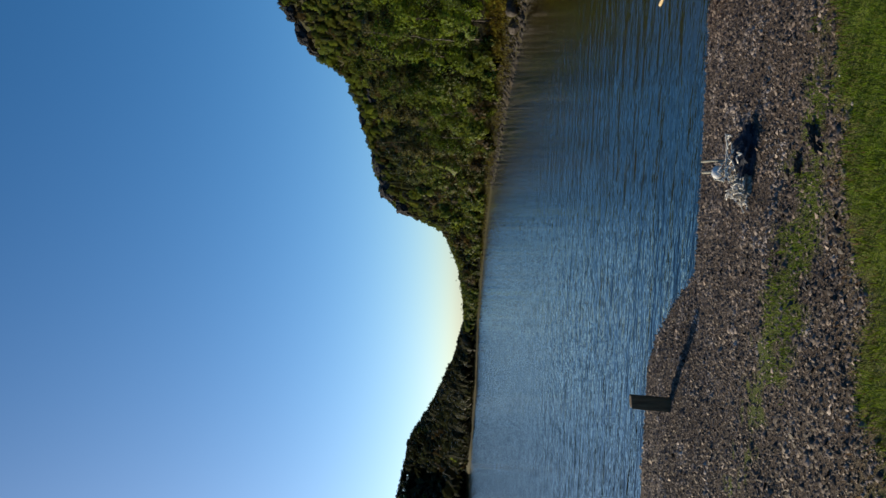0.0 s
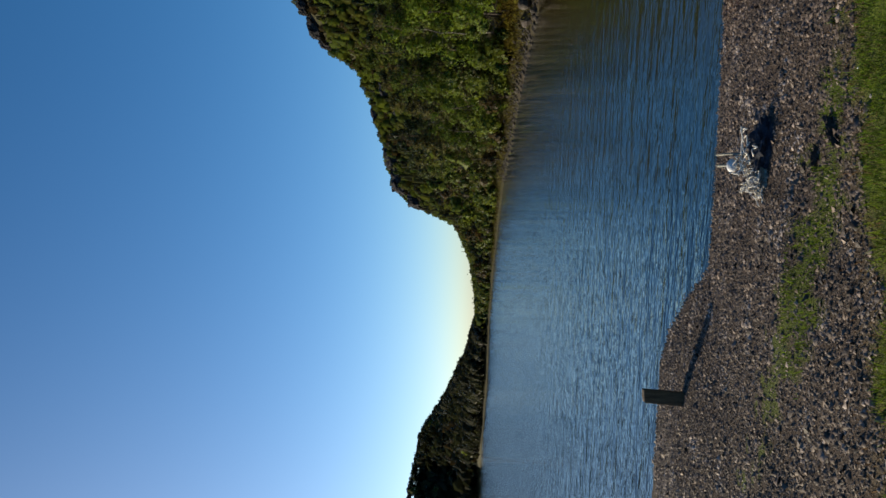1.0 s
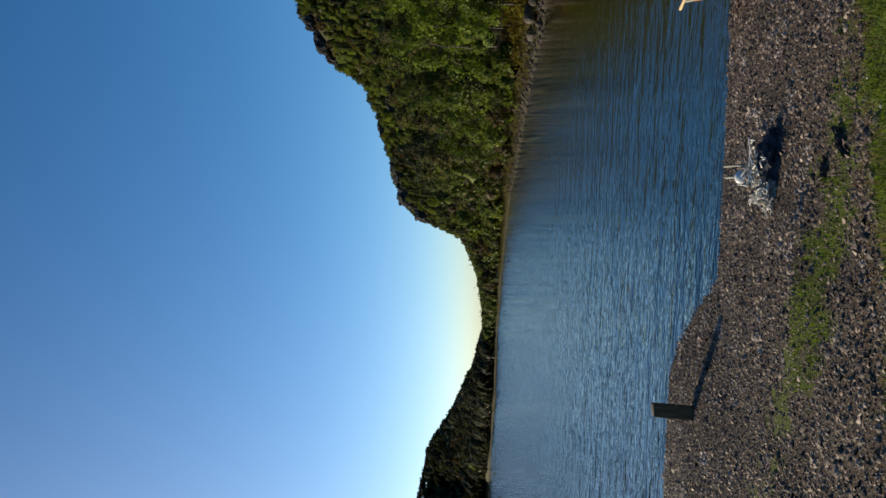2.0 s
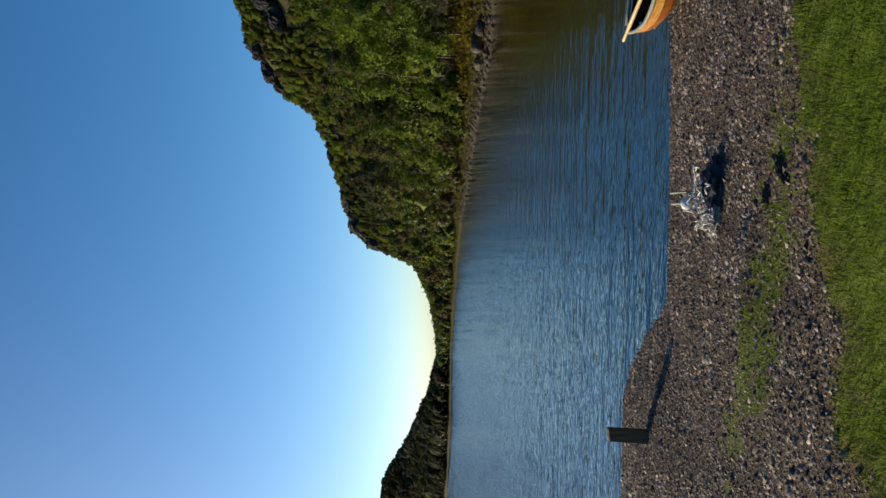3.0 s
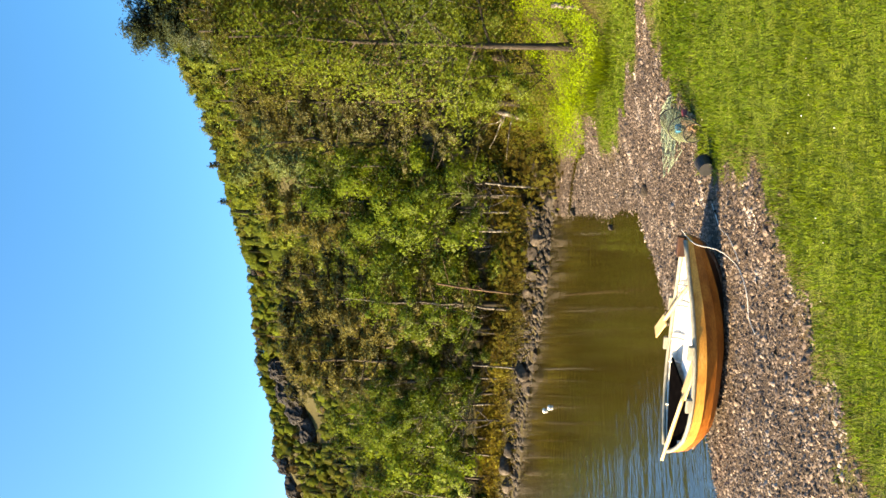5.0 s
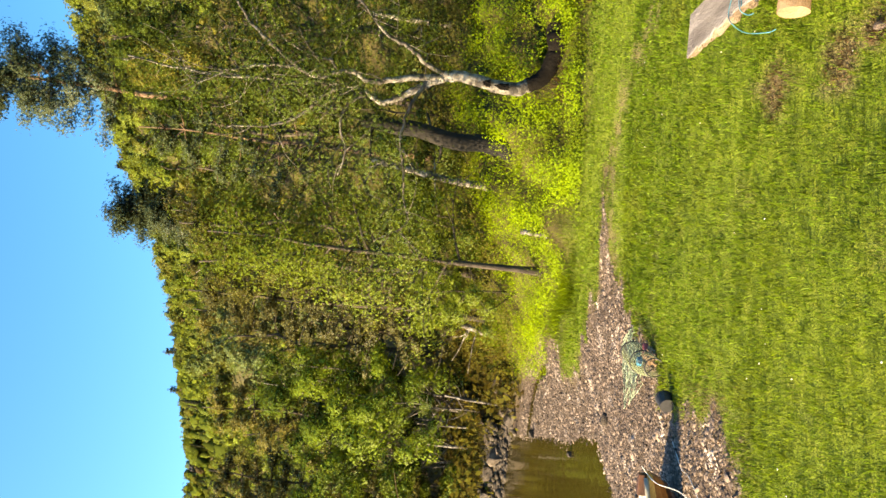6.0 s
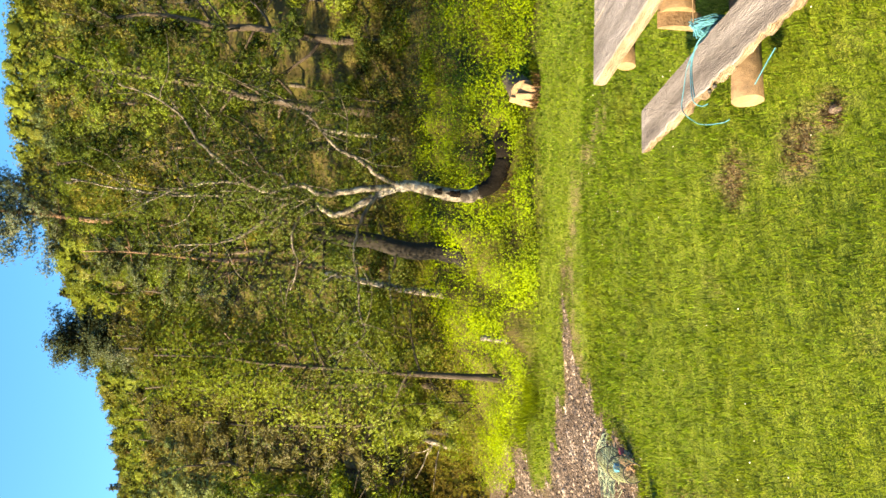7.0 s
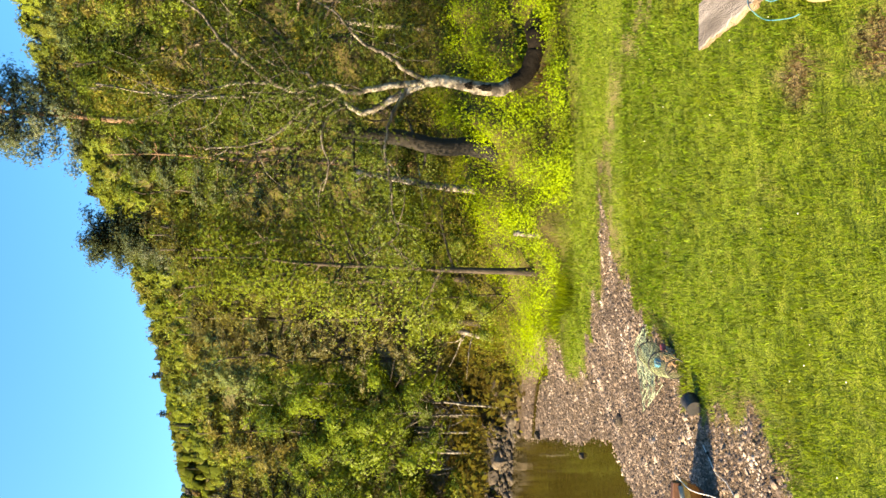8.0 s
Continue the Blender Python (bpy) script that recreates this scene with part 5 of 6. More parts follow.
def build_traps():
    ob = thing("fish_trap", (3.2, 6.42, height(3.2, 6.42)), "collapsed green net fish trap on the beach's grassy edge", "fish trap")
    netting = part("netting", tubes_mesh("netting", mesh_tube([(-0.2, -0.3, 0.09), (0.0, 0.0, 0.11), (0.24, 0.28, 0.1)], [0.09, 0.12, 0.11], 26, 30, 0.002), TRAP_GREEN, 3), TRAP_GREEN, ob)
    for k, (cx, cy, r) in enumerate(((-0.2, -0.3, 0.09), (-0.03, -0.05, 0.118), (0.24, 0.28, 0.11))):
        th = np.linspace(0, 2 * np.pi, 25)
        hoop = np.column_stack([cx + 0.75 * r * np.cos(th), cy - 0.62 * r * np.cos(th), r * 1.02 + r * np.sin(th)])
        part("hoop", tubes_mesh("hoop", [(hoop, 0.006)], BLACK_PLASTIC, 6), BLACK_PLASTIC, netting, "dark wire hoop")
    part("spread_net", tubes_mesh("spread_net", tangle((0.28, 0.6, 0.012), (0.22, 0.2, 0.018), 80, 0.003, 31), NET_PALE_GREEN, 3), NET_PALE_GREEN, ob, "loose pale green netting spread over gravel")
    bm = box_bm(0.08, 0.06, 0.05, 0.015, (0.05, 0.1, 0.1))
    part("bait_box", bm, BLUE_PLASTIC, ob, "blue plastic box inside")
    part("label_tag", box_bm(0.09, 0.05, 0.05, 0.015, (0.12, -0.06, 0.08)), RED_PLASTIC, ob, "faded red plastic")
    part("bag", mound("bag", 0.09, 0.08, 0.09, CUT_WOOD, 12.0), CUT_WOOD, ob, "sandy cloth bag").location = (0.02, -0.12, 0.02)
    b = thing("bucket", (2.55, 5.92, height(2.55, 5.92)), "black plastic bucket lying at the grass edge", "bucket", turn=35, scale=0.62)
    bm = bmesh.new()
    rings = []
    for x, r in ((0.0, 0.085), (0.0, 0.10), (0.2, 0.115), (0.2, 0.122), (0.22, 0.122), (0.22, 0.108), (0.02, 0.092)):
        rings.append([bm.verts.new((x, r * math.cos(t), 0.11 + r * math.sin(t))) for t in np.linspace(0, 2 * math.pi, 20, endpoint=False)])
    for p, q in zip(rings, rings[1:]):
        for k in range(20):
            bm.faces.new([p[k], p[(k + 1) % 20], q[(k + 1) % 20], q[k]])
    bm.faces.new(rings[0][::-1]), bm.faces.new(rings[-1])
    bmesh.ops.recalc_face_normals(bm, faces=list(bm.faces))
    part("body", bm, BLACK_PLASTIC, b)


build_traps()

# ---- single trees, stumps and logs at the edge of the wood ----


def build_crooked_birch():
    """The old birch that lies along the bank, hooks out of it and then rises, forking low."""
    x, y = 9.2, 8.0
    ob = thing("crooked_birch", (x, y, height(x, y) - 0.04), "old crooked birch hooked at its root, white bark, thin leaves", "tree", turn=-49.5)
    # x to the right and z up, in the plane that faces the meadow
    stem = [(0.46, 0.12, 0.10), (0.34, 0.06, 0.10), (0.21, 0, 0.10), (0.04, 0, 0.11), (-0.23, 0, 0.20), (-0.44, 0, 0.39), (-0.54, 0, 0.63), (-0.55, 0, 0.96), (-0.48, 0, 1.29), (-0.46, 0, 1.61), (-0.49, 0, 1.84)]
    limbs = [
        ([(-0.49, 0, 1.80), (-0.65, 0.05, 2.11), (-0.80, 0.1, 2.37), (-0.93, 0.1, 2.59), (-1.01, 0.12, 2.82), (-0.91, 0.12, 3.01), (-0.80, 0.15, 3.25), (-0.78, 0.2, 3.63), (-0.80, 0.2, 4.0), (-0.85, 0.2, 4.4), (-0.82, 0.15, 4.85),
          (-0.85, 0.1, 5.4), (-0.8, 0.1, 6.2), (-0.7, 0.1, 7.0)], 0.064, 0.013),
        ([(-0.48, 0, 1.80), (-0.53, -0.08, 2.21), (-0.60, -0.15, 2.62), (-0.67, -0.2, 2.99), (-0.55, -0.2, 3.27), (-0.58, -0.2, 3.53), (-0.68, -0.2, 3.77), (-0.58, -0.25, 4.2), (-0.57, -0.25, 4.57), (-0.65, -0.3, 4.94),
          (-0.77, -0.3, 5.3), (-1.04, -0.3, 5.8)], 0.056, 0.012),
        ([(-0.47, 0, 1.78), (-0.27, -0.1, 2.18), (-0.10, -0.15, 2.38), (0.01, -0.2, 2.67), (0.23, -0.2, 2.96), (0.52, -0.2, 3.2), (0.75, -0.2, 3.7)], 0.044, 0.012),
        ([(-0.68, -0.2, 3.77), (-0.57, -0.3, 4.11), (-0.35, -0.35, 4.4), (-0.12, -0.4, 4.69), (0.12, -0.4, 4.94), (0.39, -0.4, 5.14), (0.64, -0.4, 5.5), (0.8, -0.4, 6.1)], 0.042, 0.01),
        ([(-0.57, -0.2, 3.53), (-0.41, -0.3, 3.61), (-0.37, -0.3, 3.84), (-0.28, -0.35, 4.11), (-0.15, -0.3, 4.4)], 0.034, 0.01),
        ([(-0.65, 0.05, 2.13), (-1.02, -0.25, 2.33), (-1.5, -0.45, 2.41), (-1.96, -0.5, 2.32), (-2.43, -0.5, 2.27), (-2.81, -0.5, 2.18), (-3.0, -0.5, 2.34)], 0.034, 0.01),
        ([(-0.90, 0.12, 3.06), (-1.06, 0, 3.33), (-1.4, -0.1, 3.44), (-1.86, -0.1, 3.32), (-2.25, -0.1, 3.43)], 0.036, 0.01),
        ([(-0.80, 0.18, 3.44), (-1.01, 0.2, 3.8), (-1.37, 0.25, 4.15), (-1.6, 0.3, 4.7), (-1.7, 0.3, 5.4)], 0.04, 0.01)]

    def smooth(p, n):
        p = np.array(p)
        k = np.linspace(0, len(p) - 1, n)
        i = np.clip(k.astype(int), 0, len(p) - 2)
        t = (k - i)[:, None]
        p0, p1, p2, p3 = p[np.maximum(i - 1, 0)], p[i], p[i + 1], p[np.minimum(i + 2, len(p) - 1)]
        q = 0.5 * (2 * p1 + (p2 - p0) * t + (2 * p0 - 5 * p1 + 4 * p2 - p3) * t * t + (3 * p1 - p0 - 3 * p2 + p3) * t ** 3)
        return q + rng.normal(size=q.shape) * 0.008
    stem = smooth(stem, 40)
    girth = np.interp(np.arange(40), [0, 6, 14, 22, 30, 39], [0.21, 0.165, 0.14, 0.115, 0.1, 0.085]) * (1 + rng.normal(size=40) * 0.035)
    # the root's near-black colour stands for the shade it lies in
    part("root", tubes_mesh("root", [(stem[:23], girth[:23])], SHADE_SCAR_BARK, 14), SHADE_SCAR_BARK, ob, "mossy lower trunk, coloured near-black for its shade")
    part("trunk", tubes_mesh("trunk", [(stem[21:], girth[21:])], BIRCH_BARK, 14), BIRCH_BARK, ob, "white peeling birch trunk")
    tips = []
    for path, r0, r1 in limbs:
        n = 4 * len(path)
        p = smooth(path, n)
        tubes = [(p, np.linspace(r0, r1, n))]
        twigs = []
        for k in range(n // 3, n, 2):
            way = p[k] - p[k - 1] + rng.normal(size=3) * 0.16
            b = limb(p[k], way, rng.uniform(0.5, 1.3), 0.12, 7)
            twigs.append((b, np.linspace(max(r0 * 0.2, 0.008), 0.004, 7)))
            tips += list(b[2:])
            c = limb(b[3], rng.normal(size=3), 0.5, -0.2, 5)
            twigs.append((c, np.linspace(0.007, 0.003, 5)))
            tips += list(c[1:])
        bough = part("bough", tubes_mesh("bough", tubes, BIRCH_BARK if r0 > 0.05 else BRANCH_BARK, 8), BRANCH_BARK, ob)
        tagged(part("brushwood", tubes_mesh("brushwood", twigs, BRANCH_BARK, 4), BRANCH_BARK, bough), kind="stuff")
    v, f, soft = leaves_arrays(tips, 0.3, 26000, 0.029, 0.9, 0.3)
    part("crown", mesh_np("crown", v, f, BIRCH_LEAF, soft=soft), BIRCH_LEAF, ob, "sparse small spring leaves")
    for at, wide in (((-0.53, -0.15, 0.82), 0.16), ((-0.5, -0.14, 1.1), 0.1)):
        part("scar", mound("scar", 0.05, 0.04, wide, SHADE_SCAR_BARK, wide * 10), SHADE_SCAR_BARK, ob, "dark scar in the bark").location = at


build_crooked_birch()


def bare_trunk(name, x, y, tall, r0, r1, lean, bark, label, twigs=0, turn=0.0, category="tree"):
    ob = thing(name, (x, y, height(x, y)), label, category, turn=turn)
    k = np.linspace(0, 1, 14)
    p = np.column_stack([lean * k ** 1.3 + np.cumsum(rng.normal(size=14)) * r0 * 0.12, np.cumsum(rng.normal(size=14)) * r0 * 0.12, tall * k - 0.1])
    r = np.interp(k, [0, 0.08, 1], [r0 * 1.4, r0, r1])
    part("trunk", tubes_mesh("trunk", [(p, r)], bark, 12), bark, ob)
    for _ in range(twigs):
        q = rng.integers(5, 14)
        b = limb(p[q], (rng.normal(), rng.normal(), rng.uniform(0, 0.6)), rng.uniform(0.5, 1.4), 0.1, 6)
        part("branch", tubes_mesh("branch", [(b, np.linspace(r[q] * 0.3, 0.005, 6))], bark, 6), bark, ob)
    return ob


def build_edge_trunks():
    bare_trunk("bare_pine", 9.03, 10.06, 2.75, 0.165, 0.13, 0.26, OLD_BARK, "thick dark-barked old trunk in the shade of the wood", 6, -45)
    bare_trunk("bare_birch", 9.0, 11.15, 2.3, 0.075, 0.05, 0.3, BIRCH_BARK, "pale birch trunk leaning among the undergrowth", 6, -45)
    bare_trunk("bare_birch", 13.0, 10.7, 1.9, 0.065, 0.05, 0.1, BIRCH_BARK, "thin pale birch trunk deep in the wood", 5)
    bare_trunk("bare_birch", 8.5, 20.6, 1.7, 0.045, 0.03, 0.1, BIRCH_BARK, "thin white birch trunk on the far bank", 4)
    bare_trunk("bare_birch", 8.3, 22.2, 1.9, 0.04, 0.025, -0.05, BIRCH_BARK, "thin white birch trunk on the far bank", 4)
    bare_trunk("bare_birch", 7.95, 23.0, 1.5, 0.06, 0.045, 0.0, BIRCH_BARK, "white birch trunk at the water's edge", 4)
    bare_trunk("bare_pine", 6.05, 24.0, 2.9, 0.04, 0.03, 0.3, PINE_BARK, "slim reddish pine trunk above the rocks", 5, -40)
    bare_trunk("bare_birch", 4.1, 27.3, 1.8, 0.045, 0.02, 0.1, BIRCH_BARK, "white birch stem bending from the rocks", 4)
    bare_trunk("birch_stub", 7.5, 10.46, 0.5, 0.065, 0.045, 0.0, BIRCH_BARK, "short broken birch stub in the tall grass", 0, category="stump")
    bare_trunk("dead_stem", 9.0, 17.3, 1.15, 0.1, 0.07, 0.25, BIRCH_BARK, "leaning dead white stem at the foot of the bank", 5, -30, category="dead tree")
    t = tree("slim_birch", "slender dark birch standing in the tall grass", broadleaf(6.6, 1.6, 0.24, 26, 0, 0, lean=0.02, thick=0.0085, droop=0.9, sway=0.005), DARK_BARK, BIRCH_LEAF, 17000, 0.034, 0.24, 1.0, 0.8)
    t.matrix_world = pose(7.4, 11.5, height(7.4, 11.5), 0, 0, -35)
    plant(2, 9.3, 14.8, 140, 0.85)
    plant(2, 10.2, 14.4, 200, 0.8)
    plant(1, 14.2, 10.9, 20, 0.95)
    plant(2, 13.4, 13.6, 20, 0.8)
    plant(6, 9.2, 24.2, 20, 0.95)
    plant(0, 8.9, 21.4, 20, 0.75)
    plant(5, 6.4, 26.2, 20, 0.8)
    for kind, x, y, size in ((6, 2.6, 31.6, 0.8), (6, 4.1, 30.0, 0.75), (0, 3.3, 31.8, 0.8), (6, 1.3, 34.4, 0.8), (0, -0.6, 38.8, 0.85), (6, -2.4, 43.5, 0.8), (0, 5.6, 28.4, 0.6)):
        plant(kind, x, y, x * 50, size)
    plant(6, 8.9, 22.4, 40, 0.8)
    plant(6, 8.0, 24.8, 110, 0.75)
    plant(3, 11.8, 24.6, 10, 1.1)
    plant(5, 9.6, 25.6, 10, 0.9)
    for x, y in ((5.0, 31.2), (6.2, 32.4), (7.4, 32.6), (6.0, 34.6), (8.2, 30.6), (4.4, 33.6)):
        plant(5, x, y, x * 70, 1.0)


build_edge_trunks()


def build_cut_log():
    x, y = 9.4, 6.68
    ob = thing("cut_log", (x, y, height(x, y)), "short cut log lying with its pale split face showing", "log", turn=5, scale=1.15)
    part("log", log_mesh("log", (-0.1, 0.0, 0.16), (0.75, 0.28, 0.2), 0.17, DARK_BARK, CUT_WOOD), DARK_BARK, ob)
    for k, (dx, dy, tall, lean) in enumerate(((-0.15, 0.1, 0.34, 8), (-0.17, 0.0, 0.27, -6), (-0.12, -0.09, 0.2, 14))):
        q = part("split_piece", box_bm(0.04, 0.085, tall, 0.012), CUT_WOOD, ob, "pale split wood")
        q.matrix_local = pose(dx, dy, tall * 0.5, lean, 6, k * 9)


build_cut_log()

# ---- white balls on the inlet ----
# plain white stand-ins for two small specks on the water
for x, y in ((2.12, 22.4), (2.08, 21.1)):
    ob = thing("float_buoy", (x, y, 0.0), "small white ball, stand-in for a white speck on the still inlet", "buoy", group="floats on the water")
    bm = bmesh.new()
    bmesh.ops.create_uvsphere(bm, u_segments=16, v_segments=10, radius=0.075)
    for v in bm.verts:
        v.co.z = v.co.z * 0.8 + 0.02
    part("ball", bm, FLOAT_WHITE, ob)

# ---- rocks along the bank ----


def rock_mesh(seed, sub=3):
    bm = bmesh.new()
    bmesh.ops.create_icosphere(bm, subdivisions=sub, radius=1.0)
    g = np.random.default_rng(seed)
    cuts = [(Vector(g.normal(size=3)).normalized(), g.uniform(0.45, 0.85)) for _ in range(9)]
    for v in bm.verts:
        for n, d in cuts:
            over = v.co.dot(n) - d
            if over > 0:
                v.co -= n * over
        v.co *= 1 + 0.06 * noise.noise(v.co * 3 + Vector((seed, 0, 0)))
        v.co.z *= 0.72
    me = bpy.data.meshes.new("rock")
    bm.to_mesh(me)
    bm.free()
    return me


ROCKS = []
for seed in range(7):
    me = rock_mesh(seed)
    me.materials.append(ROCK)
    ROCKS.append(me)


def build_rocks():
    g = np.random.default_rng(17)
    line = np.array([(7.9, 19.0), (7.4, 20.1), *FAR_SHORE[::-1][:9]])
    seg = np.hypot(*np.diff(line, axis=0).T)
    cum = np.r_[0, np.cumsum(seg)]
    for k in range(285):
        s = (g.uniform(0, 1) ** 2.6) * cum[-1]
        x, y = np.interp(s, cum, line[:, 0]), np.interp(s, cum, line[:, 1])
        off = g.uniform(-0.15, 1.15)
        x, y = x + off * 0.86 + g.normal() * 0.15, y + off * 0.5 + g.normal() * 0.15
        size = float(np.clip(g.lognormal(-2.05, 0.45), 0.06, 0.36))
        ob = new("rock", ROCKS[int(g.integers(0, 7))])
        ob.matrix_world = pose(x, y, max(height(x, y), -0.15) + size * 0.18, g.uniform(-20, 20), g.uniform(-20, 20), g.uniform(0, 360)) @ Matrix.Diagonal((size, size * g.uniform(0.6, 1), size * g.uniform(0.7, 1.1), 1))
        tagged(ob, "grey angular boulder on the far bank of the inlet", "rock", "rocks along the bank")
    for x, y, size in ((4.0, 26.7, 0.5), (3.6, 27.1, 0.33), (6.2, 22.0, 0.36), (6.7, 21.5, 0.3), (0.9, 32.7, 0.55), (1.5, 31.7, 0.42), (0.0, 34.2, 0.5), (3.72, 9.15, 0.11), (5.9, 15.8, 0.14), (4.15, 11.9, 0.08), (7.0, 18.7, 0.16)):
        ob = new("rock", ROCKS[int(g.integers(0, 7))])
        ob.matrix_world = pose(x, y, max(height(x, y), 0) + size * 0.25, 0, 0, g.uniform(0, 360)) @ Matrix.Diagonal((size, size * 0.75, size, 1))
        tagged(ob, "larger grey rock standing out at the water's edge", "rock", "rocks along the bank")


build_rocks()


def build_bank_stones():
    """The small broken stones between the boulders of the bank."""
    g = np.random.default_rng(19)
    line = np.array([(7.9, 19.0), (7.4, 20.1), *FAR_SHORE[::-1][:9]])
    cum = np.r_[0, np.cumsum(np.hypot(*np.diff(line, axis=0).T))]
    n = 3000
    s = (g.uniform(0, 1, n) ** 2.2) * cum[-1]
    off = g.uniform(-0.3, 1.0, n) * np.interp(s, [0, 12], [1, 0.45])
    x, y = np.interp(s, cum, line[:, 0]) + off * 0.86 + g.normal(size=n) * 0.12, np.interp(s, cum, line[:, 1]) + off * 0.5 + g.normal(size=n) * 0.12
    size = np.clip(g.lognormal(-2.7, 0.4, n), 0.03, 0.16)
    radii = size[:, None] * np.column_stack([g.uniform(0.8, 1.5, n), g.uniform(0.6, 1.1, n), g.uniform(0.4, 0.8, n)])
    v, f, _ = clump_arrays(np.column_stack([x, y, np.maximum(lie(x, y)[0], -0.1) + size * 0.2]), radii)
    tagged(new("bank_stones", mesh_np("bank_stones", v, f, BANK_STONE)), "broken brown-grey stones along the far bank", "stones", kind="stuff")


BANK_STONE = surface("bank_stone", [(0.3, (0.0218, 0.017, 0.0122)), (0.55, (0.0408, 0.032, 0.0238)), (0.8, (0.102, 0.085, 0.068))], 2.5, 0.85, 0.6, 7, vary=0.6, island=True)
build_bank_stones()


def build_cliff(turn, r, wide, tall, seed):
    """A dark bare crag on the slope."""
    x, y = r * math.sin(radians(turn)), r * math.cos(radians(turn))
    ob = thing("crag", (x, y, height(x, y) + min(0.7 * tall, skyline(x, y) - height(x, y) - 1.1 * tall)), "dark bare rock crag between the trees of the slope", "crag", group="crags on the mountain", turn=-turn)
    bm = bmesh.new()
    bmesh.ops.create_grid(bm, x_segments=46, y_segments=26, size=1.0)
    for v in bm.verts:
        a, b = v.co.x, v.co.y
        d = noise.fractal(Vector((a * 2.5, b * 2.0, seed)), 0.9, 2.0, 6)
        step = noise.noise(Vector((a * 5, b * 1.2, seed + 9)))
        edge = 1 - max(abs(a), abs(b)) ** 4
        v.co = Vector((a * wide + d * wide * 0.14 + b * wide * 0.25, b * tall * 0.5 - (d * 0.3 + step * 0.16) * tall * edge - 0.35 * tall * edge + 1.1 * tall * max(0, a * a + b * b - 0.55 + 0.5 * d), b * tall * (1 + 0.25 * noise.noise(Vector((a * 3, seed, 0))))))
    part("rock_face", bm, CLIFF, ob)


for row in CRAGS:
    build_cliff(*row)

# ---- grass, herbs and pebbles: too many to count ----


def blades(name, label, x, y, tall, wide, material, bend=0.6, tuft=1):
    n = len(x)
    z = lie(x, y)[0]
    a = rng.uniform(0, 2 * np.pi, n)
    side = np.column_stack([np.cos(a), np.sin(a), np.zeros(n)]) * wide[:, None] * 0.5
    lean = np.column_stack([-np.sin(a), np.cos(a), np.zeros(n)]) * (tall * rng.uniform(0.1, bend, n) * rng.choice([-1, 1], n))[:, None]
    lean = lean + rng.normal(size=(n, 3)) * np.array([1, 1, 0]) * (tall * 0.2)[:, None]
    base = np.column_stack([x, y, z - 0.004])
    up = np.array([[0, 0, 1.0]]) * tall[:, None]
    v = np.stack([base - side, base + side, base + side * 0.75 + lean * 0.35 + up * 0.6, base - side * 0.75 + lean * 0.35 + up * 0.6, base + lean + up * 0.97], 1).reshape(-1, 3)
    q = np.arange(n)[:, None] * 5
    f = np.vstack([np.hstack([q, q + 1, q + 2]), np.hstack([q, q + 2, q + 3]), np.hstack([q + 3, q + 2, q + 4])])
    soft = np.repeat(unit(lean / (tall[:, None] + 1e-6) * 0.9 + np.array([0, 0, 0.8]) + rng.normal(size=(n, 3)) * 0.4), 5, 0)
    return tagged(new(name, mesh_np(name, v, f, material, soft=soft)), label, "grass", kind="stuff")


def field_points(n, az0, az1, r0, r1, g):
    az, r = np.radians(g.uniform(az0, az1, n)), np.sqrt(g.uniform(r0 * r0, r1 * r1, n))
    x, y = r * np.sin(az), r * np.cos(az)
    return x, y, r


def add_dry_patches(material):
    """Straw-coloured patches, a metre or so wide, over the grass's own green."""
    t = material.node_tree
    mask = ramp(t, noise_tex(t, 1.1, 5, 0.65), [(0.58, (0, 0, 0)), (0.76, (0.5, 0.5, 0.5))])
    for n in (t.nodes["Principled BSDF"], next(k for k in t.nodes if k.type == "BSDF_TRANSLUCENT")):
        old = n.inputs[0].links[0].from_socket
        old = blend(t, 1.0, old, ramp(t, noise_tex(t, 0.8, 4, 0.6), [(0.36, (0.84, 0.9, 0.88)), (0.5, (1, 1, 1)), (0.64, (1.2, 1.09, 1.0))]), "MULTIPLY")
        t.links.new(blend(t, mask, old, (0.26, 0.2, 0.07)), n.inputs[0])


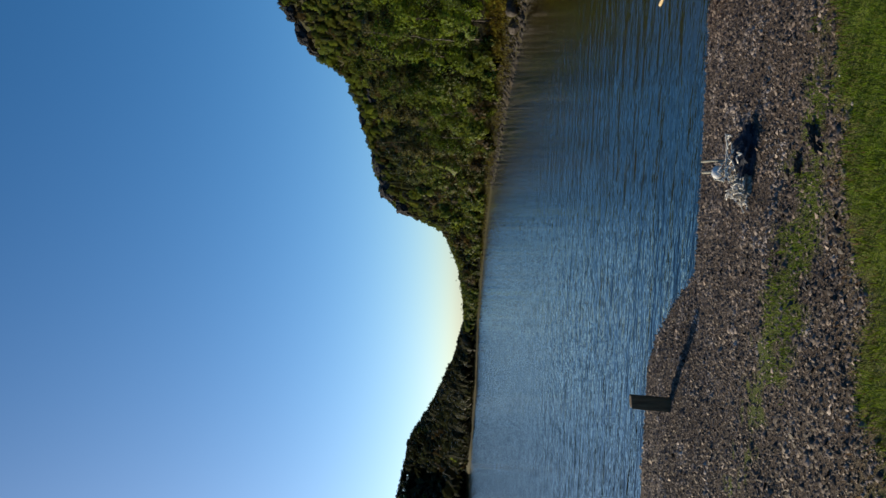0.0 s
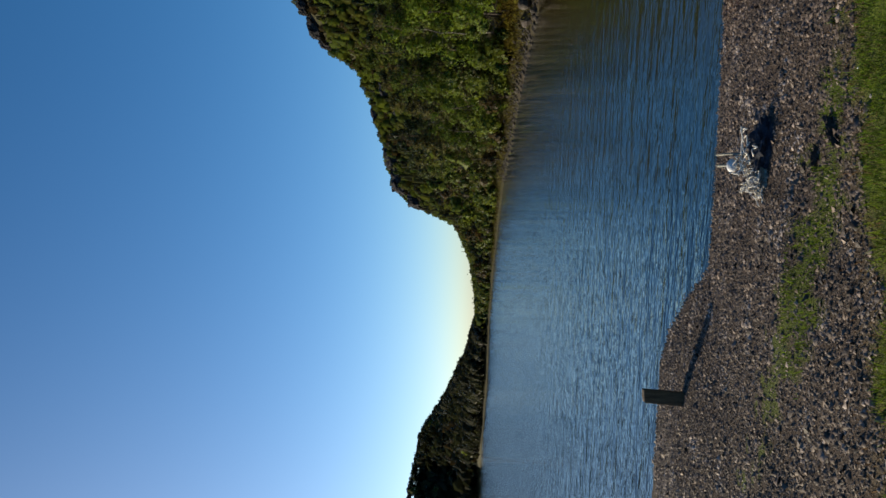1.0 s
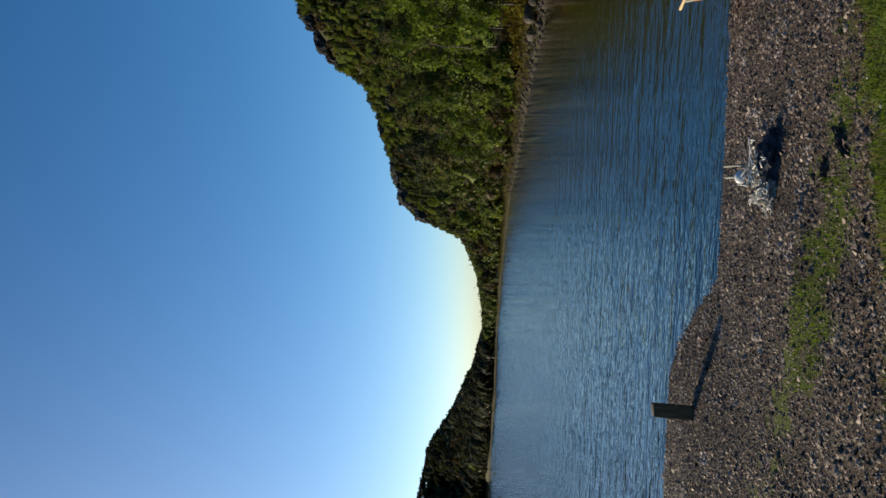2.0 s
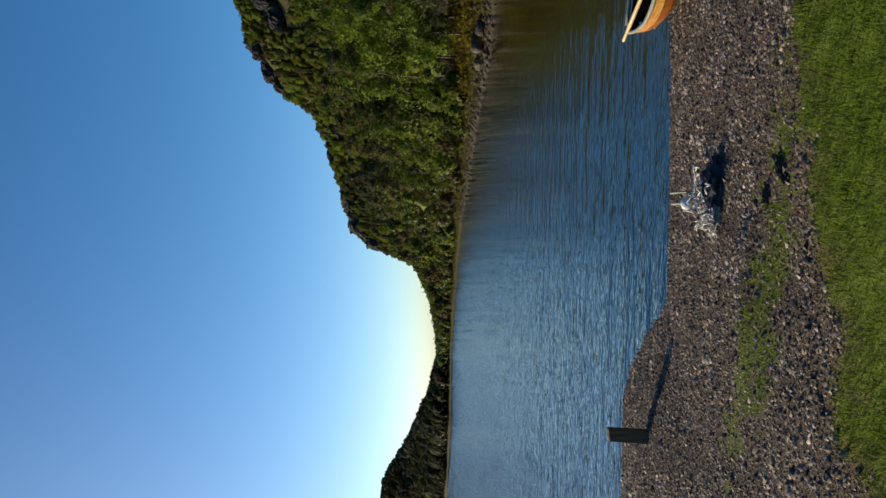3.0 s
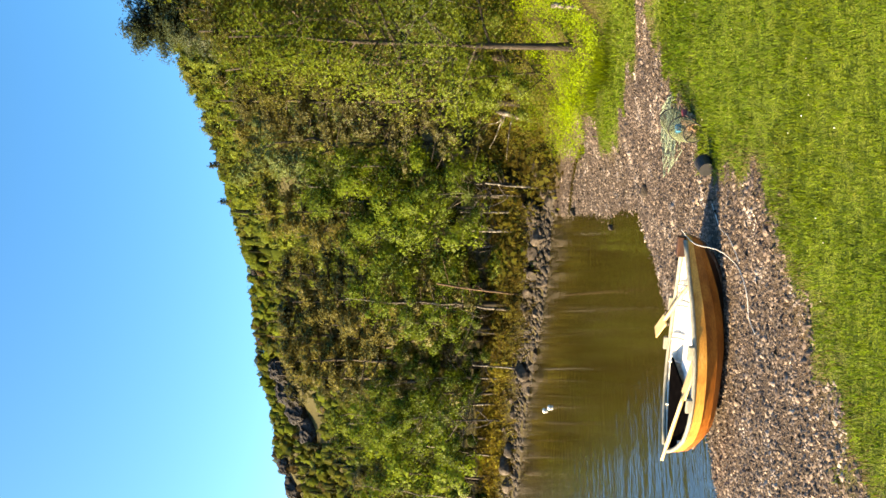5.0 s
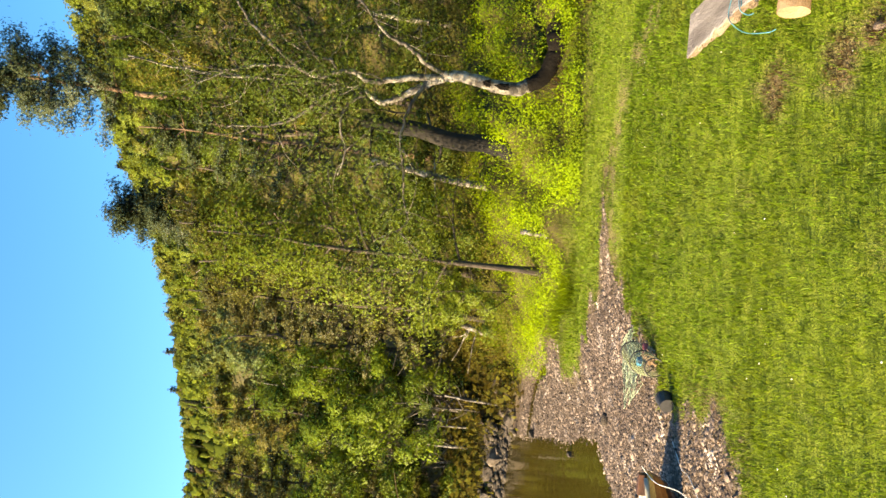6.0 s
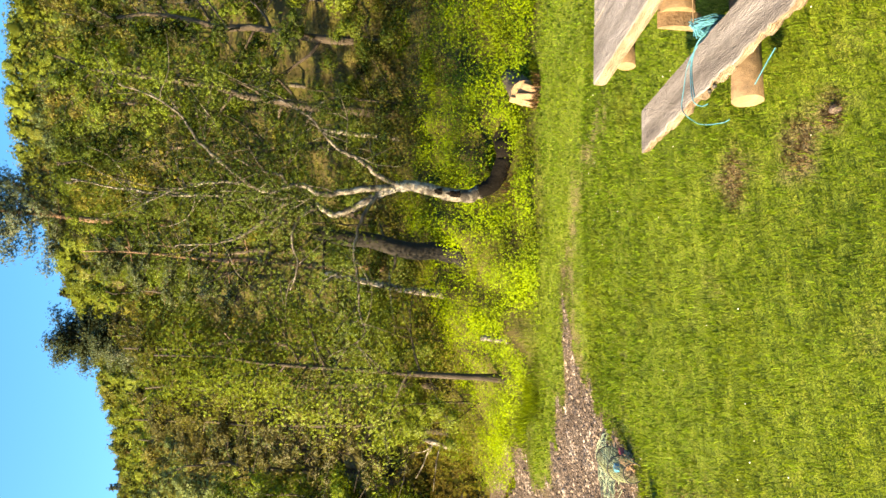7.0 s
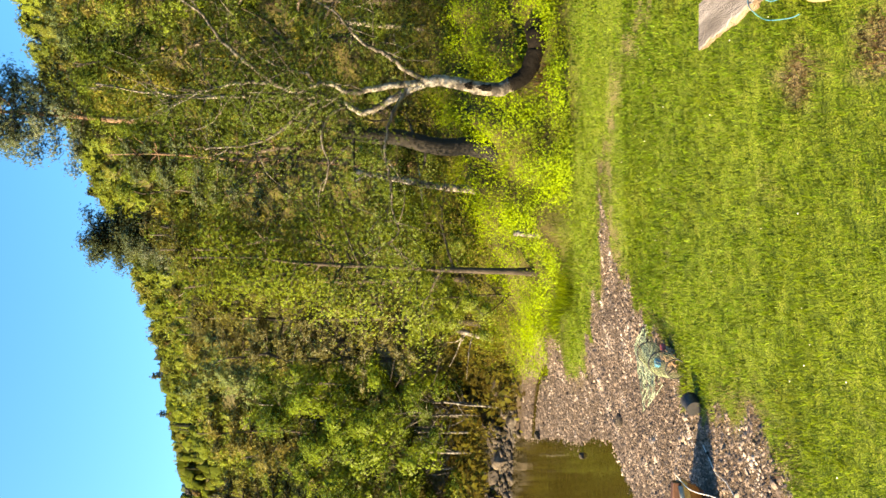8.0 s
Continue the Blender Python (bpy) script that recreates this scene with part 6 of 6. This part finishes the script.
def build_lawn():
    g = np.random.default_rng(41)
    xs, ys, rs = [], [], []
    for n, az0, az1, r0, r1 in ((95000, -48, 78, 1.6, 5.0), (85000, -5, 78, 5.0, 8.5), (70000, 12, 78, 8.5, 14.5), (34000, 78, 312, 0.2, 5.0), (9000, -48, 78, 0.1, 1.6)):
        x, y, r = field_points(n, az0, az1, r0, r1, g)
        keep = (beach_share(x, y) < g.uniform(0.05, 0.75, n)) & (lie(x, y)[1] > 0.3)
        keep &= torn(x, y) < g.uniform(0.15, 1.15, n)
        keep &= trodden(x, y) < g.uniform(0.25, 1.0, n)
        keep &= r < np.interp(np.degrees(np.arctan2(x, y)), BANK_FOOT[:, 0], BANK_FOOT[:, 1]) + g.uniform(-0.1, 0.7, n)
        xs.append(x[keep]), ys.append(y[keep]), rs.append(r[keep])
    x, y, r = np.concatenate(xs), np.concatenate(ys), np.concatenate(rs)
    lush = 1 + 0.18 * waves_of(x, y, 1.1, 44) + 0.3 * waves_of(x, y, 0.3, 45) + 0.25 * waves_of(x, y, 0.12, 46)
    tall = np.clip(lush, 0.35, 2) * rng.uniform(0.012, 0.038, len(x)) * np.clip(2.5 - r * 0.28, 1.4, 2.0)
    wide = rng.uniform(0.0035, 0.007, len(x)) * np.clip(r / 4.5, 0.55, 2.4)
    blades("lawn_grass", "short bright green grass with dry patches", x, y, tall, wide, LAWN, 1.6)
    # taller fringe where the meadow meets the wood
    az, d = np.radians(g.uniform(24, 70, 36000)), g.uniform(0, 1, 36000)
    r = np.interp(np.degrees(az), [24, 32, 45, 60, 70], [13, 11.4, 11.6, 11.6, 12]) + d * 2.6
    r = r + waves_of(r * np.sin(az), r * np.cos(az), 1.6, 52) * 0.7
    x, y = r * np.sin(az), r * np.cos(az)
    keep = (beach_share(x, y) < 0.2) & (waves_of(x, y, 2.2, 51) + g.normal(size=len(x)) * 0.4 > 0.05)
    x, y = x[keep], y[keep]
    blades("tall_grass", "tall bright green grass at the edge of the wood", x, y, rng.uniform(0.04, 0.2, len(x)), rng.uniform(0.006, 0.013, len(x)), HERB_LEAF, 1.1)
    line = np.array([(8.6, 16.6), (8.2, 18.2), (7.6, 20.1), *FAR_SHORE[::-1][:11]])
    cum = np.r_[0, np.cumsum(np.hypot(*np.diff(line, axis=0).T))]
    n = 22000
    s, off = (g.uniform(0, 1, n) ** 1.5) * cum[-1], 0.15 + g.uniform(0, 1, n) ** 1.3 * 3.5
    x, y = np.interp(s, cum, line[:, 0]) + off * 0.86, np.interp(s, cum, line[:, 1]) + off * 0.5
    keep = waves_of(x, y, 1.6, 55) + g.normal(size=n) * 0.4 > -0.35
    blades("bank_grass", "yellowish tussock grass among the bank's rocks", x[keep], y[keep], rng.uniform(0.12, 0.42, keep.sum()), rng.uniform(0.015, 0.045, keep.sum()), BANK_GRASS, 1.2)


def build_bare_spots():
    """Torn, dry spots in the lawn, one with a pale stone in it."""
    g = np.random.default_rng(47)
    for x, y, wide in SPOTS:
        n = int(3000 * wide)
        a, r = g.uniform(0, 6.28, n), wide * np.sqrt(g.uniform(0, 1, n)) * g.uniform(0.7, 1.3, n)
        blades("dry_grass", "dry brown torn grass in a bare spot", x + r * np.cos(a), y + r * np.sin(a), g.uniform(0.01, 0.035, n), g.uniform(0.004, 0.009, n), DRY_GRASS, 1.8)
    for x, y, wide in ((8.66, 8.05, 0.28), (9.25, 6.6, 0.28)):
        n = int(1800 * wide)
        a, r = g.uniform(0, 6.28, n), wide * np.sqrt(g.uniform(0, 1, n))
        blades("withered_fern", "rust-brown withered fern on the bank", x + r * np.cos(a), y + r * np.sin(a), g.uniform(0.05, 0.17, n), g.uniform(0.006, 0.015, n), DRY_GRASS, 1.6)
    # the withered rim between grass and gravel
    x, y = g.uniform(-5, 7, 90000), g.uniform(2.4, 10, 90000)
    keep = (seg_distance(x, y, BEACH) < g.uniform(0, 0.45, len(x))) & (lie(x, y)[1] > 0.5) & (waves_of(x, y, 0.5, 18) > -0.5)
    n = int(keep.sum())
    blades("withered_grass", "withered straw-brown grass along the edge of the gravel", x[keep], y[keep], g.uniform(0.012, 0.045, n), g.uniform(0.004, 0.008, n), DRY_GRASS, 1.8)
    ob = new("stone", STONES[1])
    ob.matrix_world = pose(2.83, 2.12, height(2.83, 2.12) + 0.008, 8, -6, 40) @ Matrix.Diagonal((0.045, 0.028, 0.022, 1))
    tagged(ob, "small pale stone in a torn spot of the lawn", "stone")


def build_daisies():
    """Tiny white flower heads scattered thinly over the lawn."""
    g = np.random.default_rng(49)
    x, y, r = field_points(220, -20, 70, 2.2, 9.0, g)
    keep = (beach_share(x, y) < 0.1) & (lie(x, y)[1] > 0.6) & (waves_of(x, y, 1.5, 48) > -0.2)
    x, y = x[keep], y[keep]
    size = g.uniform(0.003, 0.006, len(x))
    v, f, _ = clump_arrays(np.column_stack([x, y, lie(x, y)[0] + g.uniform(0.025, 0.05, len(x))]), size[:, None] * np.array([[1, 1, 0.5]]), 0.1)
    tagged(new("daisies", mesh_np("daisies", v, f, FLOAT_WHITE)), "tiny white flowers scattered in the grass", "flowers", kind="stuff")


def build_herbs():
    g = np.random.default_rng(61)
    n = 9000
    az = g.uniform(25, 70, n)
    foot = np.interp(az, BANK_FOOT[:, 0], BANK_FOOT[:, 1])
    r = foot + 0.15 + g.uniform(0, 1, n) ** 1.35 * 7.5
    x, y = r * np.sin(np.radians(az)), r * np.cos(np.radians(az))
    keep = (waves_of(x, y, 2.6, 62) + g.normal(size=n) * 0.35 > np.where(r - foot < 3.4, np.where(az < 41, -0.25, -0.6), 0.1)) & (seg_distance(x, y, [(8.6, 8.2), (9.1, 7.7)]) > 0.2) & (seg_distance(x, y, [(8.84, 8.42), (9.53, 7.62)]) > 0.25)
    x, y = x[keep], y[keep]
    lump = np.clip(0.2 + 0.22 * waves_of(x, y, 1.1, 66) + 0.1 * waves_of(x, y, 0.4, 67), 0.04, 0.55)
    c = np.column_stack([x, y, lie(x, y)[0] + g.uniform(0.1, 1, len(x)) * lump])
    v, f, soft = leaves_arrays(c, 0.13, 150000, 0.021, 0.6)
    tagged(new("undergrowth", mesh_np("undergrowth", v, f, HERB_LEAF, soft=unit(soft * 0.7 + np.array([-0.5, -0.15, 0.75])))), "bright yellow-green bilberry and herbs under the trees", "undergrowth", kind="stuff")
    n = 1500
    az = np.radians(g.uniform(26, 72, n))
    r = np.interp(np.degrees(az), [24, 32, 45, 60, 72], [16.5, 14.8, 14.2, 14.6, 14.8]) + g.uniform(0, 1, n) * 7
    x, y = r * np.sin(az), r * np.cos(az)
    keep = (waves_of(x, y, 2.4, 64) + g.normal(size=n) * 0.3 > -0.1) & (np.hypot(x - 9.03, y - 10.06) > 0.7)
    x, y = x[keep], y[keep]
    c = np.column_stack([x, y, lie(x, y)[0] + g.uniform(0.05, 0.9, len(x)) ** 1.0])
    v, f, soft = leaves_arrays(c, 0.26, 45000, 0.028, 0.9)
    tagged(new("brushwood", mesh_np("brushwood", v, f, BUD_LEAF, soft=unit(soft + np.array([0, 0, 1.2])))), "brownish twiggy brushwood between the trunks", "brushwood", kind="stuff")
    x, y, r = field_points(1500, -2, 30, 19, 40, g)
    d = lie(x, y)[1]
    keep = (d > 0.8) & (d < 5) & (y > 17)
    c = np.column_stack([x, y, lie(x, y)[0] + 0.2])[keep]
    v, f, soft = leaves_arrays(c, 0.35, 16000, 0.09, 0.6)
    tagged(new("bank_scrub", mesh_np("bank_scrub", v, f, BANK_GRASS, soft=unit(soft + np.array([0, 0, 1.2])))), "olive and rust-brown scrub on the far bank", "scrub", kind="stuff")


def build_pebbles():
    g = np.random.default_rng(71)
    xs, ys = [], []
    for n, x0, x1, y0, y1 in ((165000, -6.0, 6.2, 2.6, 10.2), (34000, 3.8, 8.6, 9.5, 18)):
        x, y = g.uniform(x0, x1, n), g.uniform(y0, y1, n)
        d = lie(x, y)[1]
        keep = (beach_share(x, y) > g.uniform(0.15, 0.9, n)) & (d > -0.6)
        xs.append(x[keep]), ys.append(y[keep])
    x, y = np.concatenate(xs), np.concatenate(ys)
    n = len(x)
    # rounded tops, their lower halves sunk in the gravel
    ico = np.array([(1, 0, -0.35), (-1, 0, -0.35), (0, 1, -0.35), (0, -1, -0.35), (0, 0, 1)], dtype=float)
    fac = np.array([(0, 2, 4), (2, 1, 4), (1, 3, 4), (3, 0, 4)])
    size = np.clip(g.lognormal(-4.65, 0.45, n), 0.005, 0.03) * np.where(y > 9.5, 1.25, 1.0)
    shape = np.column_stack([g.uniform(0.9, 1.6, n), g.uniform(0.6, 1.0, n), g.uniform(0.35, 0.75, n)])
    v = ico[None] * (1 + g.normal(size=(n, 5, 1)) * 0.2) * shape[:, None] * size[:, None, None]
    a, b = g.uniform(0, 6.28, n), g.normal(size=n) * 0.45
    ca, sa, cb, sb = np.cos(a)[:, None], np.sin(a)[:, None], np.cos(b)[:, None], np.sin(b)[:, None]
    vx, vz = v[:, :, 0] * cb + v[:, :, 2] * sb, -v[:, :, 0] * sb + v[:, :, 2] * cb
    v = np.stack([vx * ca - v[:, :, 1] * sa, vx * sa + v[:, :, 1] * ca, vz], -1)
    z = lie(x, y)[0]
    v = v + np.column_stack([x, y, z + size * 0.25])[:, None]
    f = fac[None] + (np.arange(n) * 5)[:, None, None]
    tagged(new("pebbles", mesh_np("pebbles", v.reshape(-1, 3), f.reshape(-1, 3), PEBBLE)), "grey-brown angular beach shingle", "pebbles", kind="stuff")
    for k in range(280):
        for _ in range(40):
            px, py = g.uniform(-5, 5.5), g.uniform(3.1, 9.5)
            if lie(np.array([px]), np.array([py]))[1][0] > -0.1 and beach_share(np.array([px]), np.array([py]))[0] > 0.6:
                break
        s = float(np.clip(g.lognormal(-3.95, 0.3), 0.014, 0.04))
        ob = new("stone", STONES[int(g.integers(0, len(STONES)))])
        ob.parent = ground
        ob.matrix_local = pose(px, py, height(px, py) + s * 0.25, g.uniform(-15, 15), g.uniform(-15, 15), g.uniform(0, 360)) @ Matrix.Diagonal((s * 1.3, s * g.uniform(0.6, 1), s * g.uniform(0.5, 0.9), 1))


STONES = []
for seed in range(20, 26):
    me = rock_mesh(seed, 2)
    me.materials.append(STONE)
    STONES.append(me)
LAWN = foliage("lawn_blade", (0.106, 0.208, 0.016), (0.142, 0.258, 0.021), (0.190, 0.308, 0.031), 0.5, 0.5, patch=-1, open_=0.12)
add_dry_patches(LAWN)
BANK_GRASS = foliage("bank_tussock", (0.0884, 0.0646, 0.0177), (0.1428, 0.1224, 0.0245), (0.1904, 0.1904, 0.0354), 0.45, patch=1.6)
DRY_GRASS = foliage("dry_grass", (0.051, 0.0286, 0.015), (0.1122, 0.0646, 0.034), (0.1972, 0.1292, 0.068), 0.3, patch=-1)
build_lawn()
build_bare_spots()
build_daisies()
build_herbs()
build_pebbles()
remove_unplanted()
